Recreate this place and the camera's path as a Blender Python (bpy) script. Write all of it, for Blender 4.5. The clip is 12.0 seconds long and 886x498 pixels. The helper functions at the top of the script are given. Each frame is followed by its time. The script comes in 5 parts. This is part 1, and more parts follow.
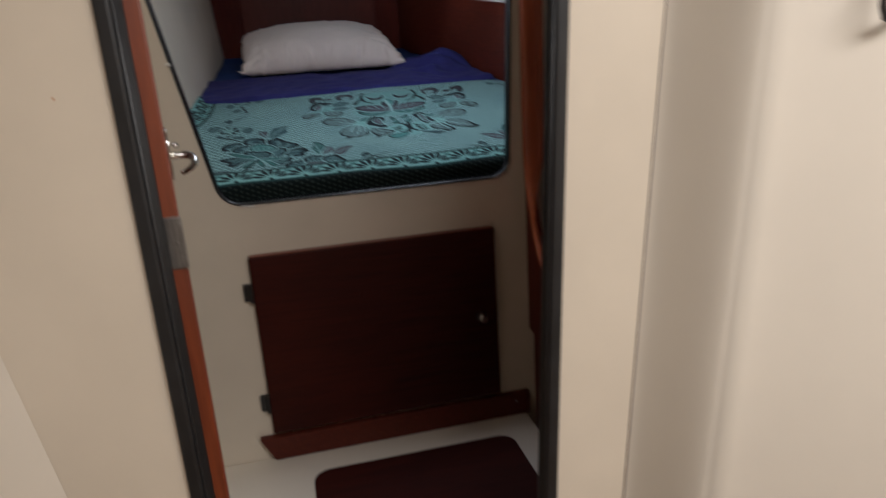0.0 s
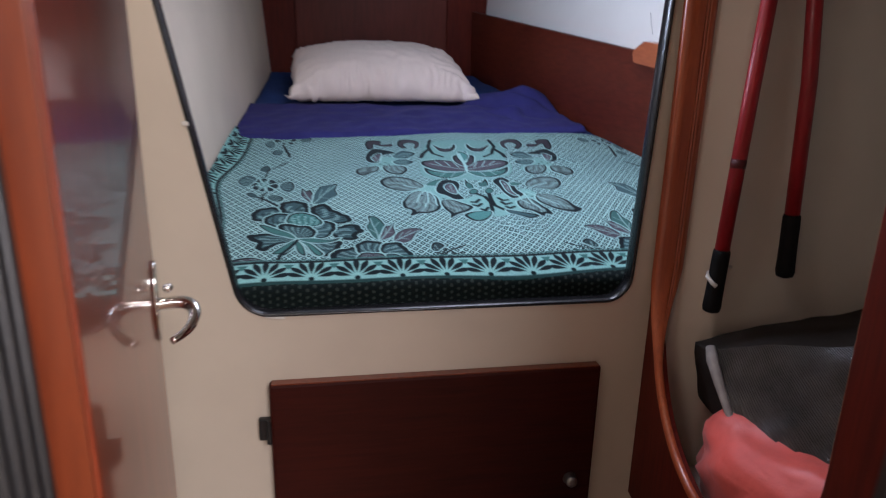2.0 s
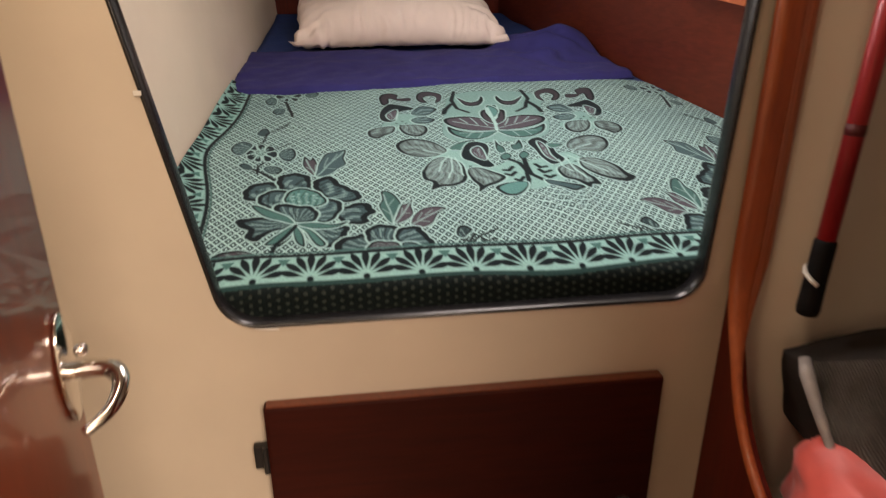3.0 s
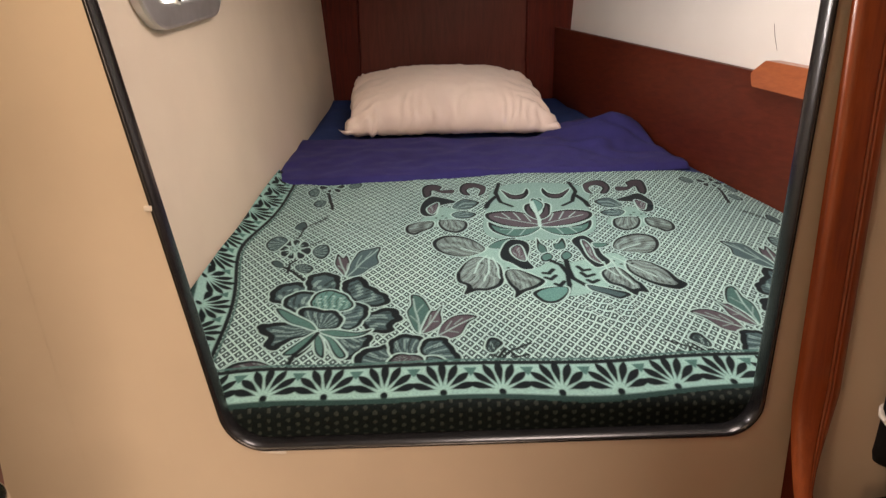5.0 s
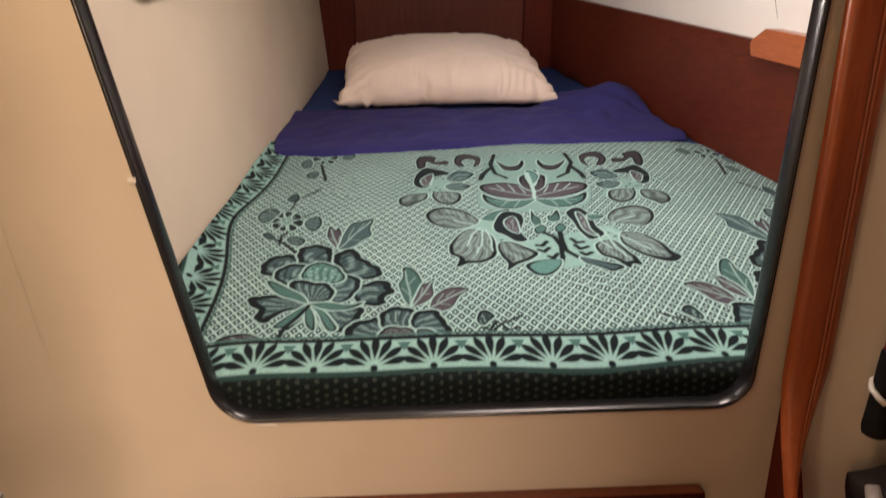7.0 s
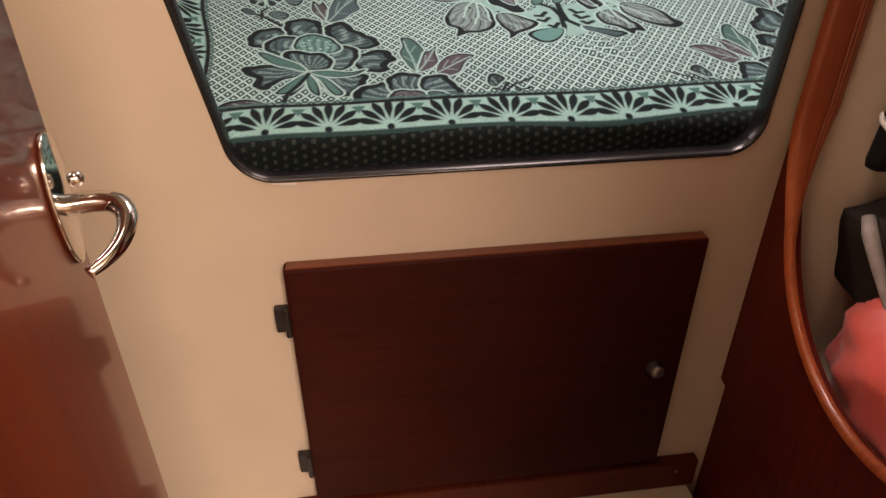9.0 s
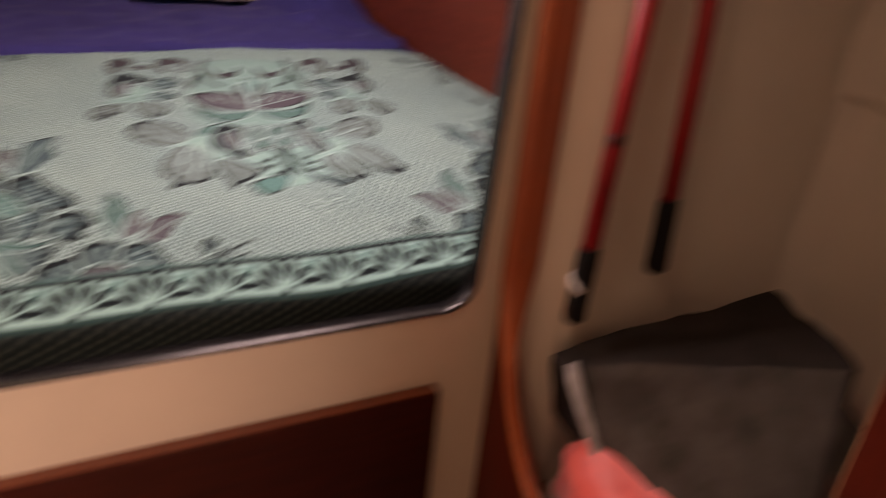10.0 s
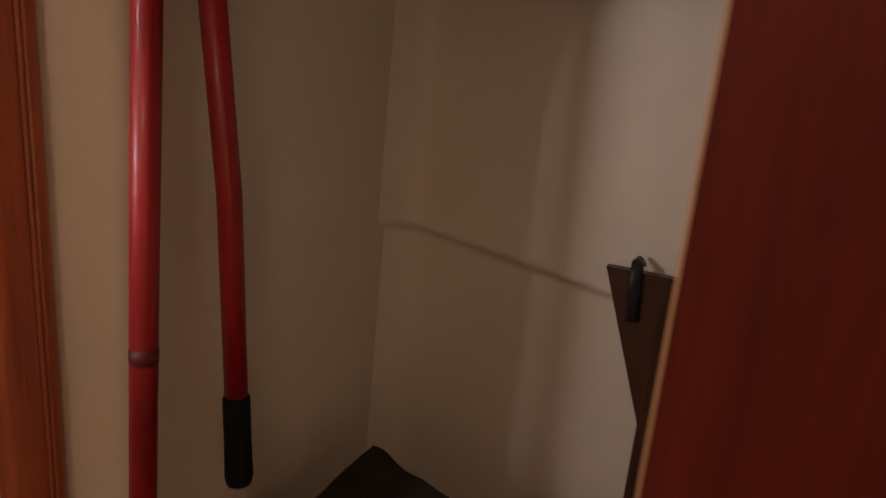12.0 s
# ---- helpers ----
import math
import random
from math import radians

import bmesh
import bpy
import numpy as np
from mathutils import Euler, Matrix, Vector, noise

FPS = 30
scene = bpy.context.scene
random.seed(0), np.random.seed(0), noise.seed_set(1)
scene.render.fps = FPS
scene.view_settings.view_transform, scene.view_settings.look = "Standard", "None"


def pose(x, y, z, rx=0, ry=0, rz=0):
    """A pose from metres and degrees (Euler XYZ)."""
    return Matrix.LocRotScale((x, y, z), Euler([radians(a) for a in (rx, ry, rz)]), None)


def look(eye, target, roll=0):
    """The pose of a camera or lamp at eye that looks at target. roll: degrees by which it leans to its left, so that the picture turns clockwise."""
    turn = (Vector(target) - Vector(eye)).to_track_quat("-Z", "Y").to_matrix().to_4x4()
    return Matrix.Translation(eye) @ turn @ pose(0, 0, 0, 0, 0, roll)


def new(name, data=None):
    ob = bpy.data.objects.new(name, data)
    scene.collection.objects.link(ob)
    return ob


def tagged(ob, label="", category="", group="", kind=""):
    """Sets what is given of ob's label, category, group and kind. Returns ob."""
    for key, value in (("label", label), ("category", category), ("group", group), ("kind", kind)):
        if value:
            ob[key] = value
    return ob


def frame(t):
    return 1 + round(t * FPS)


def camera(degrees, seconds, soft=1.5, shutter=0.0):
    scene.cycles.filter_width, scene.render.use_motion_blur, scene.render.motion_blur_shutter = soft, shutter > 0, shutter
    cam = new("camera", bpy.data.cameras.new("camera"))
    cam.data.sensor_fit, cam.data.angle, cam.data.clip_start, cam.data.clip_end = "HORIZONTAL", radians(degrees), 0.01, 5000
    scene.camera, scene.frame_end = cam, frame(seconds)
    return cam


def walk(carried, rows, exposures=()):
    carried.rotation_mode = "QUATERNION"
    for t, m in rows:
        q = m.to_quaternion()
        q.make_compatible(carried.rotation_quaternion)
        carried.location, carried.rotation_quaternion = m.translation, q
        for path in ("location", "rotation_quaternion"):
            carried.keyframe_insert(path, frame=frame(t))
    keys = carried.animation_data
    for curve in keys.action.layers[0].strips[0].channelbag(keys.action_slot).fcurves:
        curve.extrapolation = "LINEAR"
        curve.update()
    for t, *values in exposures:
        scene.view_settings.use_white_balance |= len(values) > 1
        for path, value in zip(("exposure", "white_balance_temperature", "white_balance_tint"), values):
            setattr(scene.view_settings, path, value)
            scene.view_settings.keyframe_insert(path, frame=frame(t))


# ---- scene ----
cam = camera(67.4, 12.0, soft=1.2, shutter=0.8)
PATH = [
    (0, (0.105, -0.056, 1.301), (0.535, 1.812, 0.73), -3.7),
    (0.3, (0.107, 0.0, 1.326), (0.436, 1.894, 0.771), -3.2),
    (0.5, (0.109, 0.05, 1.337), (0.372, 1.95, 0.77), -2.9),
    (0.7, (0.123, 0.079, 1.348), (0.324, 1.982, 0.767), -2.1),
    (1, (0.13, 0.142, 1.369), (0.272, 2.04, 0.756), 0.1),
    (1.5, (0.1, 0.272, 1.405), (0.296, 2.175, 0.824), 1.7),
    (1.7, (0.08, 0.336, 1.418), (0.361, 2.241, 0.879), 2.2),
    (2, (0.098, 0.41, 1.414), (0.444, 2.297, 0.849), 1.4),
    (2.2, (0.091, 0.449, 1.413), (0.465, 2.321, 0.815), 1.0),
    (2.5, (0.117, 0.515, 1.412), (0.431, 2.368, 0.728), 0.1),
    (2.7, (0.128, 0.569, 1.413), (0.415, 2.405, 0.673), 0.0),
    (4.3, (0.174, 0.707, 1.456), (0.295, 2.606, 0.838), -0.3),
    (4.5, (0.196, 0.706, 1.455), (0.29, 2.615, 0.865), -0.4),
    (5, (0.194, 0.705, 1.459), (0.274, 2.629, 0.918), -0.5),
    (5.5, (0.194, 0.705, 1.468), (0.269, 2.64, 0.968), -0.6),
    (6, (0.195, 0.704, 1.474), (0.285, 2.645, 0.999), -1.0),
    (6.5, (0.194, 0.709, 1.465), (0.29, 2.633, 0.928), -0.8),
    (7, (0.206, 0.713, 1.457), (0.286, 2.612, 0.835), -0.5),
    (7.5, (0.206, 0.709, 1.424), (0.278, 2.564, 0.679), -0.1),
    (7.7, (0.202, 0.703, 1.408), (0.278, 2.53, 0.598), 0.2),
    (9.3, (0.098, 0.685, 1.35), (0.345, 2.365, 0.292), -0.3),
    (9.5, (0.138, 0.680, 1.371), (0.377, 2.392, 0.368), -1.3),
    (10, (0.206, 0.757, 1.456), (1.057, 2.356, 0.612), 5.6),
    (10.5, (0.271, 0.798, 1.475), (1.609, 2.109, 0.774), 8.0),
    (11, (0.298, 0.803, 1.486), (1.855, 1.912, 0.899), 6.3),
    (11.5, (0.343, 0.856, 1.512), (2.060, 1.728, 0.971), 6.3),
    (12, (0.374, 0.909, 1.513), (2.124, 1.730, 1.001), 5.1),
]
walk(cam, [(t, look(eye, target, roll)) for t, eye, target, roll in PATH],
     exposures=[(0.0, -1.08, 5600, 11), (1.0, -0.85, 5500, 13), (1.5, -0.36, 5300, 17), (1.9, -0.20, 5350, 20), (2.5, 0.1, 7200, 22), (5.5, 0.13, 8100, 26),
                (7.5, 0.12, 8100, 26), (9.5, 0.1, 8000, 40), (10.5, 0.02, 9200, 52), (12.0, -0.03, 7900, 30)])

# ---------------------------------------------------------------- world and lights
world = bpy.data.worlds.new("sky")
scene.world = world
world.use_nodes = True
wn = world.node_tree
sky = wn.nodes.new("ShaderNodeTexSky")
sky.sky_type, sky.sun_disc = "NISHITA", False
sky.sun_elevation, sky.sun_rotation = radians(40), radians(200)
wn.links.new(sky.outputs[0], wn.nodes["Background"].inputs[0])
wn.nodes["Background"].inputs[1].default_value = 0.15


def area(name, m, sx, sy, watts, colour):
    data = bpy.data.lights.new(name, "AREA")
    data.shape, data.size, data.size_y, data.energy, data.color = "RECTANGLE", sx, sy, watts, colour
    ob = new(name, data)
    ob.matrix_world = m
    return ob


SALOON_W, BERTH_FILL_W, PORT_W, VESTIBULE_FILL_W = 68.0, 7.2, 9.0, 2.6
# added warm fill under the vestibule ceiling, no lamp known there
area("vestibule_fill_light", pose(-0.10, 0.92, 1.935, 0, 0, 0), 0.20, 0.20, VESTIBULE_FILL_W, (1.0, 0.87, 0.64))
# unseen saloon source, placed to light the doorway walls and locker
area("saloon_fill_light", pose(0.72, -0.50, 1.97, 0, 0, 0), 0.96, 0.7, SALOON_W, (1.0, 0.88, 0.73))
# assumed overhead light, set where the blanket should be brightest
area("berth_fill_light", pose(0.50, 1.62, 2.0, 0, 0, 0), 0.36, 0.30, BERTH_FILL_W, (0.96, 0.95, 0.96))
area("portlight_daylight", look((-0.34, 1.92, 1.66), (0.9, 2.4, 1.55)), 0.24, 0.14, PORT_W, (0.86, 0.94, 1.0))


# ---------------------------------------------------------------- materials
def ramp(nt, fac, stops):
    r = nt.nodes.new("ShaderNodeValToRGB")
    els = r.color_ramp.elements
    while len(els) < len(stops):
        els.new(0.5)
    for e, (p, c) in zip(els, stops):
        e.position, e.color = p, (*c, 1)
    nt.links.new(fac, r.inputs[0])
    return r.outputs[0]


def noise_at(nt, scale, stretch=(1, 1, 1), detail=4.0, rough=0.55, distort=0.0):
    tc = nt.nodes.new("ShaderNodeTexCoord")
    mp = nt.nodes.new("ShaderNodeMapping")
    mp.inputs["Scale"].default_value = stretch
    n = nt.nodes.new("ShaderNodeTexNoise")
    n.inputs["Scale"].default_value, n.inputs["Detail"].default_value = scale, detail
    n.inputs["Roughness"].default_value, n.inputs["Distortion"].default_value = rough, distort
    nt.links.new(tc.outputs["Object"], mp.inputs[0])
    nt.links.new(mp.outputs[0], n.inputs["Vector"])
    return n.outputs["Fac"]


def bump(nt, bsdf, height, strength, distance):
    b = nt.nodes.new("ShaderNodeBump")
    b.inputs["Strength"].default_value, b.inputs["Distance"].default_value = strength, distance
    nt.links.new(height, b.inputs["Height"])
    nt.links.new(b.outputs[0], bsdf.inputs["Normal"])


def shade(c, k):
    return tuple(min(1.0, v * k) for v in c)


def plain(name, base, rough=0.5, metal=0.0, var=0.12, scale=9.0, fine=160.0, bump_s=0.15, bump_d=0.0008, coat=0.0,
          stretch=(1, 1, 1), coat_rough=0.08, sheen=0.0, spec=0.5):
    """A surface of one colour with broad blotches, fine relief and uneven gloss."""
    m = bpy.data.materials.new(name)
    m.use_nodes = True
    nt = m.node_tree
    b = nt.nodes["Principled BSDF"]
    big = noise_at(nt, scale, stretch)
    col = ramp(nt, big, [(0.3, shade(base, 1 - var)), (0.7, shade(base, 1 + var))])
    nt.links.new(col, b.inputs["Base Color"])
    mr = nt.nodes.new("ShaderNodeMapRange")
    mr.inputs["To Min"].default_value, mr.inputs["To Max"].default_value = rough * 0.85, min(1.0, rough * 1.15)
    nt.links.new(noise_at(nt, scale * 3), mr.inputs[0])
    nt.links.new(mr.outputs[0], b.inputs["Roughness"])
    b.inputs["Metallic"].default_value = metal
    b.inputs["Specular IOR Level"].default_value = spec
    b.inputs["Coat Weight"].default_value, b.inputs["Coat Roughness"].default_value = coat, coat_rough
    b.inputs["Sheen Weight"].default_value = sheen
    bump(nt, b, noise_at(nt, fine, stretch), bump_s, bump_d)
    return m


def wood(name, dark, light, grain=(1, 1, 12), scale=7.0, rough=0.35, coat=0.5, coat_rough=0.08):
    """Varnished wood; grain gives the stretch across the fibres (1 along them)."""
    m = bpy.data.materials.new(name)
    m.use_nodes = True
    nt = m.node_tree
    b = nt.nodes["Principled BSDF"]
    fibre = noise_at(nt, scale, grain, 6.0, 0.65, 0.6)
    broad = noise_at(nt, 2.2, (1, 1, 1), 2.0)
    mix = nt.nodes.new("ShaderNodeMath")
    mix.operation = "MULTIPLY_ADD"
    nt.links.new(broad, mix.inputs[0])
    mix.inputs[1].default_value = 0.45
    sub = nt.nodes.new("ShaderNodeMath")
    sub.operation = "MULTIPLY"
    sub.inputs[1].default_value = 0.6
    nt.links.new(fibre, sub.inputs[0])
    nt.links.new(sub.outputs[0], mix.inputs[2])
    nt.links.new(ramp(nt, mix.outputs[0], [(0.36, dark), (0.66, light)]), b.inputs["Base Color"])
    b.inputs["Roughness"].default_value = rough
    b.inputs["Coat Weight"].default_value, b.inputs["Coat Roughness"].default_value = coat, coat_rough
    b.inputs["Specular IOR Level"].default_value = 0.18 if coat < 0.3 else 0.5
    bump(nt, b, fibre, 0.12, 0.0006)
    return m


CREAM = plain("cream_laminate", (0.62, 0.545, 0.44), 0.42, var=0.05, scale=5.0, fine=420.0, bump_s=0.12, bump_d=0.0005)
LINER = plain("cream_gelcoat", (0.66, 0.60, 0.51), 0.38, var=0.04, scale=3.0, fine=300.0, bump_s=0.06, bump_d=0.0005)
HULL = plain("cream_vinyl_lining", (0.66, 0.57, 0.46), 0.6, var=0.05, scale=4.0, fine=700.0, bump_s=0.3, bump_d=0.0006)
WHITE = plain("white_lining", (0.74, 0.72, 0.68), 0.55, var=0.04, scale=4.0, fine=500.0)
MAHOG_X = wood("mahogany_grain_across", (0.018, 0.0019, 0.0009), (0.046, 0.0056, 0.0024), (1, 10, 14), rough=0.6, coat=0.0, coat_rough=0.2)
MAHOG_Z = wood("mahogany_grain_upright", (0.052, 0.0036, 0.0011), (0.120, 0.0105, 0.0028), (14, 14, 1), rough=0.6, coat=0.06, coat_rough=0.25)
MAHOG_Y = wood("mahogany_grain_along", (0.054, 0.0080, 0.0040), (0.098, 0.0175, 0.0078), (12, 1, 14), rough=0.5, coat=0.12, coat_rough=0.25)
DOORWOOD = wood("mahogany_high_gloss", (0.095, 0.014, 0.006), (0.21, 0.036, 0.011), (10, 8, 0.8), 5.0, 0.3, 0.55, 0.04)
TRIMWOOD = wood("varnished_mahogany_trim", (0.24, 0.044, 0.013), (0.46, 0.105, 0.028), (16, 16, 1), 8.0, 0.35, 0.5, 0.12)
EDGEWOOD = wood("varnished_mahogany_edge", (0.095, 0.017, 0.005), (0.19, 0.038, 0.010), (16, 16, 1), 8.0, 0.35, 0.4, 0.12)
SHELFWOOD = wood("varnished_teak_edge", (0.20, 0.046, 0.016), (0.33, 0.088, 0.030), (14, 1, 14), 8.0, 0.35, 0.5, 0.12)
PANELWOOD = wood("red_mahogany_veneer", (0.085, 0.0125, 0.0070), (0.135, 0.0215, 0.0120), (9, 9, 1), rough=0.5, coat=0.1, coat_rough=0.25)
PLYEDGE = plain("raw_plywood_edge", (0.52, 0.30, 0.16), 0.7, var=0.25, scale=60.0, stretch=(1, 1, 0.1))
RUBBER = plain("black_rubber", (0.012, 0.012, 0.013), 0.42, var=0.3, scale=30.0, fine=500.0)
GASKET = plain("black_glossy_seal", (0.010, 0.010, 0.011), 0.25, var=0.3, scale=30.0, fine=300.0)
BLACKIRON = plain("black_metal", (0.015, 0.014, 0.014), 0.4, var=0.3, scale=40.0)
CHROME = plain("polished_chrome", (0.72, 0.70, 0.67), 0.09, 1.0, var=0.06, scale=30.0, bump_s=0.02)
STEEL = plain("brushed_steel", (0.34, 0.33, 0.32), 0.42, 1.0, var=0.2, scale=60.0, stretch=(6, 1, 1))
ALU = plain("anodised_aluminium", (0.60, 0.61, 0.62), 0.35, 0.8, var=0.08, scale=25.0)
WHITEPLASTIC = plain("white_plastic", (0.74, 0.72, 0.66), 0.4, var=0.06)
REDPAINT = plain("red_enamel", (0.30, 0.010, 0.014), 0.42, var=0.25, scale=22.0, coat=0.12, stretch=(1, 1, 0.5))
GRIP = plain("black_rubber_grip", (0.004, 0.004, 0.004), 0.7, var=0.3, scale=40.0, bump_s=0.4, spec=0.2)
WORN = plain("worn_dark_red_paint", (0.075, 0.006, 0.007), 0.5, var=0.35, scale=60.0)
REDBAG = plain("red_nylon", (0.86, 0.14, 0.11), 0.42, var=0.12, scale=14.0, fine=30.0, bump_s=0.5, bump_d=0.004, sheen=0.2)
LINEN = plain("pillowcase_cotton", (0.80, 0.68, 0.61), 0.85, var=0.03, scale=12.0, fine=900.0, bump_s=0.35, sheen=0.3)
PURPLE = plain("purple_cotton", (0.026, 0.025, 0.128), 0.9, var=0.12, scale=14.0, fine=900.0, bump_s=0.4, sheen=0.03, spec=0.2)
BLUE = plain("royal_blue_cotton", (0.006, 0.035, 0.16), 0.85, var=0.12, scale=14.0, fine=900.0, bump_s=0.4)
FLOORWOOD = wood("teak_sole", (0.10, 0.05, 0.02), (0.22, 0.12, 0.05), (14, 1, 1), 7.0, 0.4, 0.4, 0.2)
DARKWOOD = wood("dark_stained_wood", (0.030, 0.012, 0.007), (0.07, 0.03, 0.016), (12, 12, 1), coat=0.1)
MATTRESS = plain("mattress_cover", (0.10, 0.12, 0.12), 0.85, var=0.1, scale=30.0)


# pale grey paints the highlight along the dark bag's fold
FOLD_SHINE = plain("vinyl_fold_shine", (0.34, 0.31, 0.285), 0.3, var=0.25, scale=40.0, fine=200.0, bump_s=0.4)
# near-black colour stands for the shadow over the bag's top
BAG_SHADE = plain("bag_top_shade", (0.022, 0.017, 0.014), 0.75, var=0.3, scale=18.0, fine=300.0, bump_s=0.4, spec=0.2)


def vinyl():
    m = bpy.data.materials.new("ribbed_black_vinyl")
    m.use_nodes = True
    nt = m.node_tree
    b = nt.nodes["Principled BSDF"]
    nt.links.new(ramp(nt, noise_at(nt, 18.0), [(0.3, (0.022, 0.018, 0.015)), (0.75, (0.076, 0.065, 0.057))]), b.inputs["Base Color"])
    b.inputs["Roughness"].default_value = 0.20
    tc = nt.nodes.new("ShaderNodeTexCoord")
    w = nt.nodes.new("ShaderNodeTexWave")
    w.inputs["Scale"].default_value, w.inputs["Distortion"].default_value = 130.0, 1.5
    nt.links.new(tc.outputs["Object"], w.inputs["Vector"])
    bump(nt, b, w.outputs["Fac"], 0.6, 0.0014)
    return m


VINYL = vinyl()


def glass():
    m = bpy.data.materials.new("clear_glass")
    m.use_nodes = True
    b = m.node_tree.nodes["Principled BSDF"]
    b.inputs["Base Color"].default_value = (0.95, 0.97, 0.97, 1)
    b.inputs["Roughness"].default_value, b.inputs["Transmission Weight"].default_value = 0.02, 1.0
    b.inputs["IOR"].default_value = 1.45
    return m


GLASS = glass()


def blanket_material():
    """Woven blanket: mint ground with a lattice of dark diamonds; the woven motif comes from the mesh's colours."""
    m = bpy.data.materials.new("woven_floral_blanket")
    m.use_nodes = True
    nt = m.node_tree
    b = nt.nodes["Principled BSDF"]
    tc = nt.nodes.new("ShaderNodeTexCoord")
    sep = nt.nodes.new("ShaderNodeSeparateXYZ")
    nt.links.new(tc.outputs["Object"], sep.inputs[0])

    def op(kind, a, c=None):
        n = nt.nodes.new("ShaderNodeMath")
        n.operation = kind
        for i, v in enumerate((a, c)):
            if v is None:
                continue
            if isinstance(v, (int, float)):
                n.inputs[i].default_value = v
            else:
                nt.links.new(v, n.inputs[i])
        return n.outputs[0]

    x = op("MULTIPLY", sep.outputs[0], 1 / 0.0168)
    y = op("MULTIPLY", sep.outputs[1], 1 / 0.0235)
    u = op("ABSOLUTE", op("SUBTRACT", op("FRACT", op("ADD", x, y)), 0.5))
    v = op("ABSOLUTE", op("SUBTRACT", op("FRACT", op("SUBTRACT", x, y)), 0.5))
    d = op("MAXIMUM", u, v)
    ring = op("MULTIPLY", op("GREATER_THAN", d, 0.13), op("LESS_THAN", d, 0.385))
    ground = nt.nodes.new("ShaderNodeMix")
    ground.data_type = "RGBA"
    nt.links.new(op("MULTIPLY", ring, 0.90), ground.inputs[0])
    nt.links.new(ramp(nt, noise_at(nt, 6.0), [(0.3, (0.30, 0.51, 0.50)), (0.7, (0.38, 0.62, 0.59))]), ground.inputs[6])
    ground.inputs[7].default_value = (0.020, 0.044, 0.050, 1)
    at = nt.nodes.new("ShaderNodeAttribute")
    at.attribute_name = "motif"
    mix = nt.nodes.new("ShaderNodeMix")
    mix.data_type = "RGBA"
    nt.links.new(at.outputs["Alpha"], mix.inputs[0])
    nt.links.new(ground.outputs[2], mix.inputs[6])
    nt.links.new(at.outputs["Color"], mix.inputs[7])
    weave = nt.nodes.new("ShaderNodeMix")
    weave.data_type, weave.blend_type = "RGBA", "MULTIPLY"
    weave.inputs[0].default_value = 1.0
    nt.links.new(mix.outputs[2], weave.inputs[6])
    nt.links.new(ramp(nt, noise_at(nt, 330.0, (1, 2.2, 1), 3.0, 0.7), [(0.3, (0.60, 0.62, 0.64)), (0.68, (1.18, 1.16, 1.16))]), weave.inputs[7])
    nt.links.new(weave.outputs[2], b.inputs["Base Color"])
    b.inputs["Roughness"].default_value = 0.9
    b.inputs["Sheen Weight"].default_value = 0.03
    b.inputs["Specular IOR Level"].default_value = 0.1
    bump(nt, b, noise_at(nt, 500.0, (1, 1, 1), 2.0), 0.5, 0.001)
    return m


BLANKET = blanket_material()


# ---------------------------------------------------------------- mesh helpers
def mesh_of(name, bm, material, smooth=False):
    bmesh.ops.recalc_face_normals(bm, faces=bm.faces)
    me = bpy.data.meshes.new(name)
    bm.to_mesh(me)
    bm.free()
    if smooth:
        for p in me.polygons:
            p.use_smooth = True
    me.materials.append(material)
    return me


def part(name, bm, material, parent=None, label="", smooth=False):
    ob = new(name, mesh_of(name, bm, material, smooth))
    if parent is not None:
        ob.parent = parent
        ob.matrix_parent_inverse = parent.matrix_world.inverted()
    return tagged(ob, label)


def thing(name, at=(0, 0, 0)):
    """An empty at the base of a thing; its parts hang under it."""
    ob = new(name)
    ob.location = at
    ob.empty_display_size = 0.05
    bpy.context.view_layer.update()
    return ob


def box(x0, x1, y0, y1, z0, z1, bevel=0.0, seg=2, bm=None):
    bm = bm or bmesh.new()
    vs = bmesh.ops.create_cube(bm, size=1)["verts"]
    for v in vs:
        v.co = ((x0 + x1) / 2 + v.co.x * (x1 - x0), (y0 + y1) / 2 + v.co.y * (y1 - y0), (z0 + z1) / 2 + v.co.z * (z1 - z0))
    if bevel:
        es = list({e for v in vs for e in v.link_edges})
        bmesh.ops.bevel(bm, geom=es, offset=bevel, segments=seg, profile=0.6, affect="EDGES")
    return bm


def slab(outer, holes, place, depth, bevel=0.0):
    """A flat plate from an outline and holes in (u, v); place(u, v, w) puts it in the world, w from 0 to depth."""
    bm = bmesh.new()
    loops = []
    for loop in [outer, *holes]:
        vs = [bm.verts.new((u, v, 0)) for u, v in loop]
        loops.append([bm.edges.new((vs[i], vs[(i + 1) % len(vs)])) for i in range(len(vs))])
    if holes:
        bmesh.ops.triangle_fill(bm, use_beauty=True, use_dissolve=False, edges=[e for l in loops for e in l])
    else:
        bm.faces.new([v for v in bm.verts])
    r = bmesh.ops.extrude_face_region(bm, geom=list(bm.faces))
    for g in r["geom"]:
        if isinstance(g, bmesh.types.BMVert):
            g.co.z = depth
    if bevel:
        rim = [e for e in bm.edges if len(e.link_faces) == 2 and abs(e.verts[0].co.z - depth) < 1e-6 and abs(e.verts[1].co.z - depth) < 1e-6
               and e.calc_face_angle(0) > 0.8]
        bmesh.ops.bevel(bm, geom=rim, offset=bevel, segments=2, profile=0.6, affect="EDGES")
    for v in bm.verts:
        v.co = place(*v.co)
    return bm


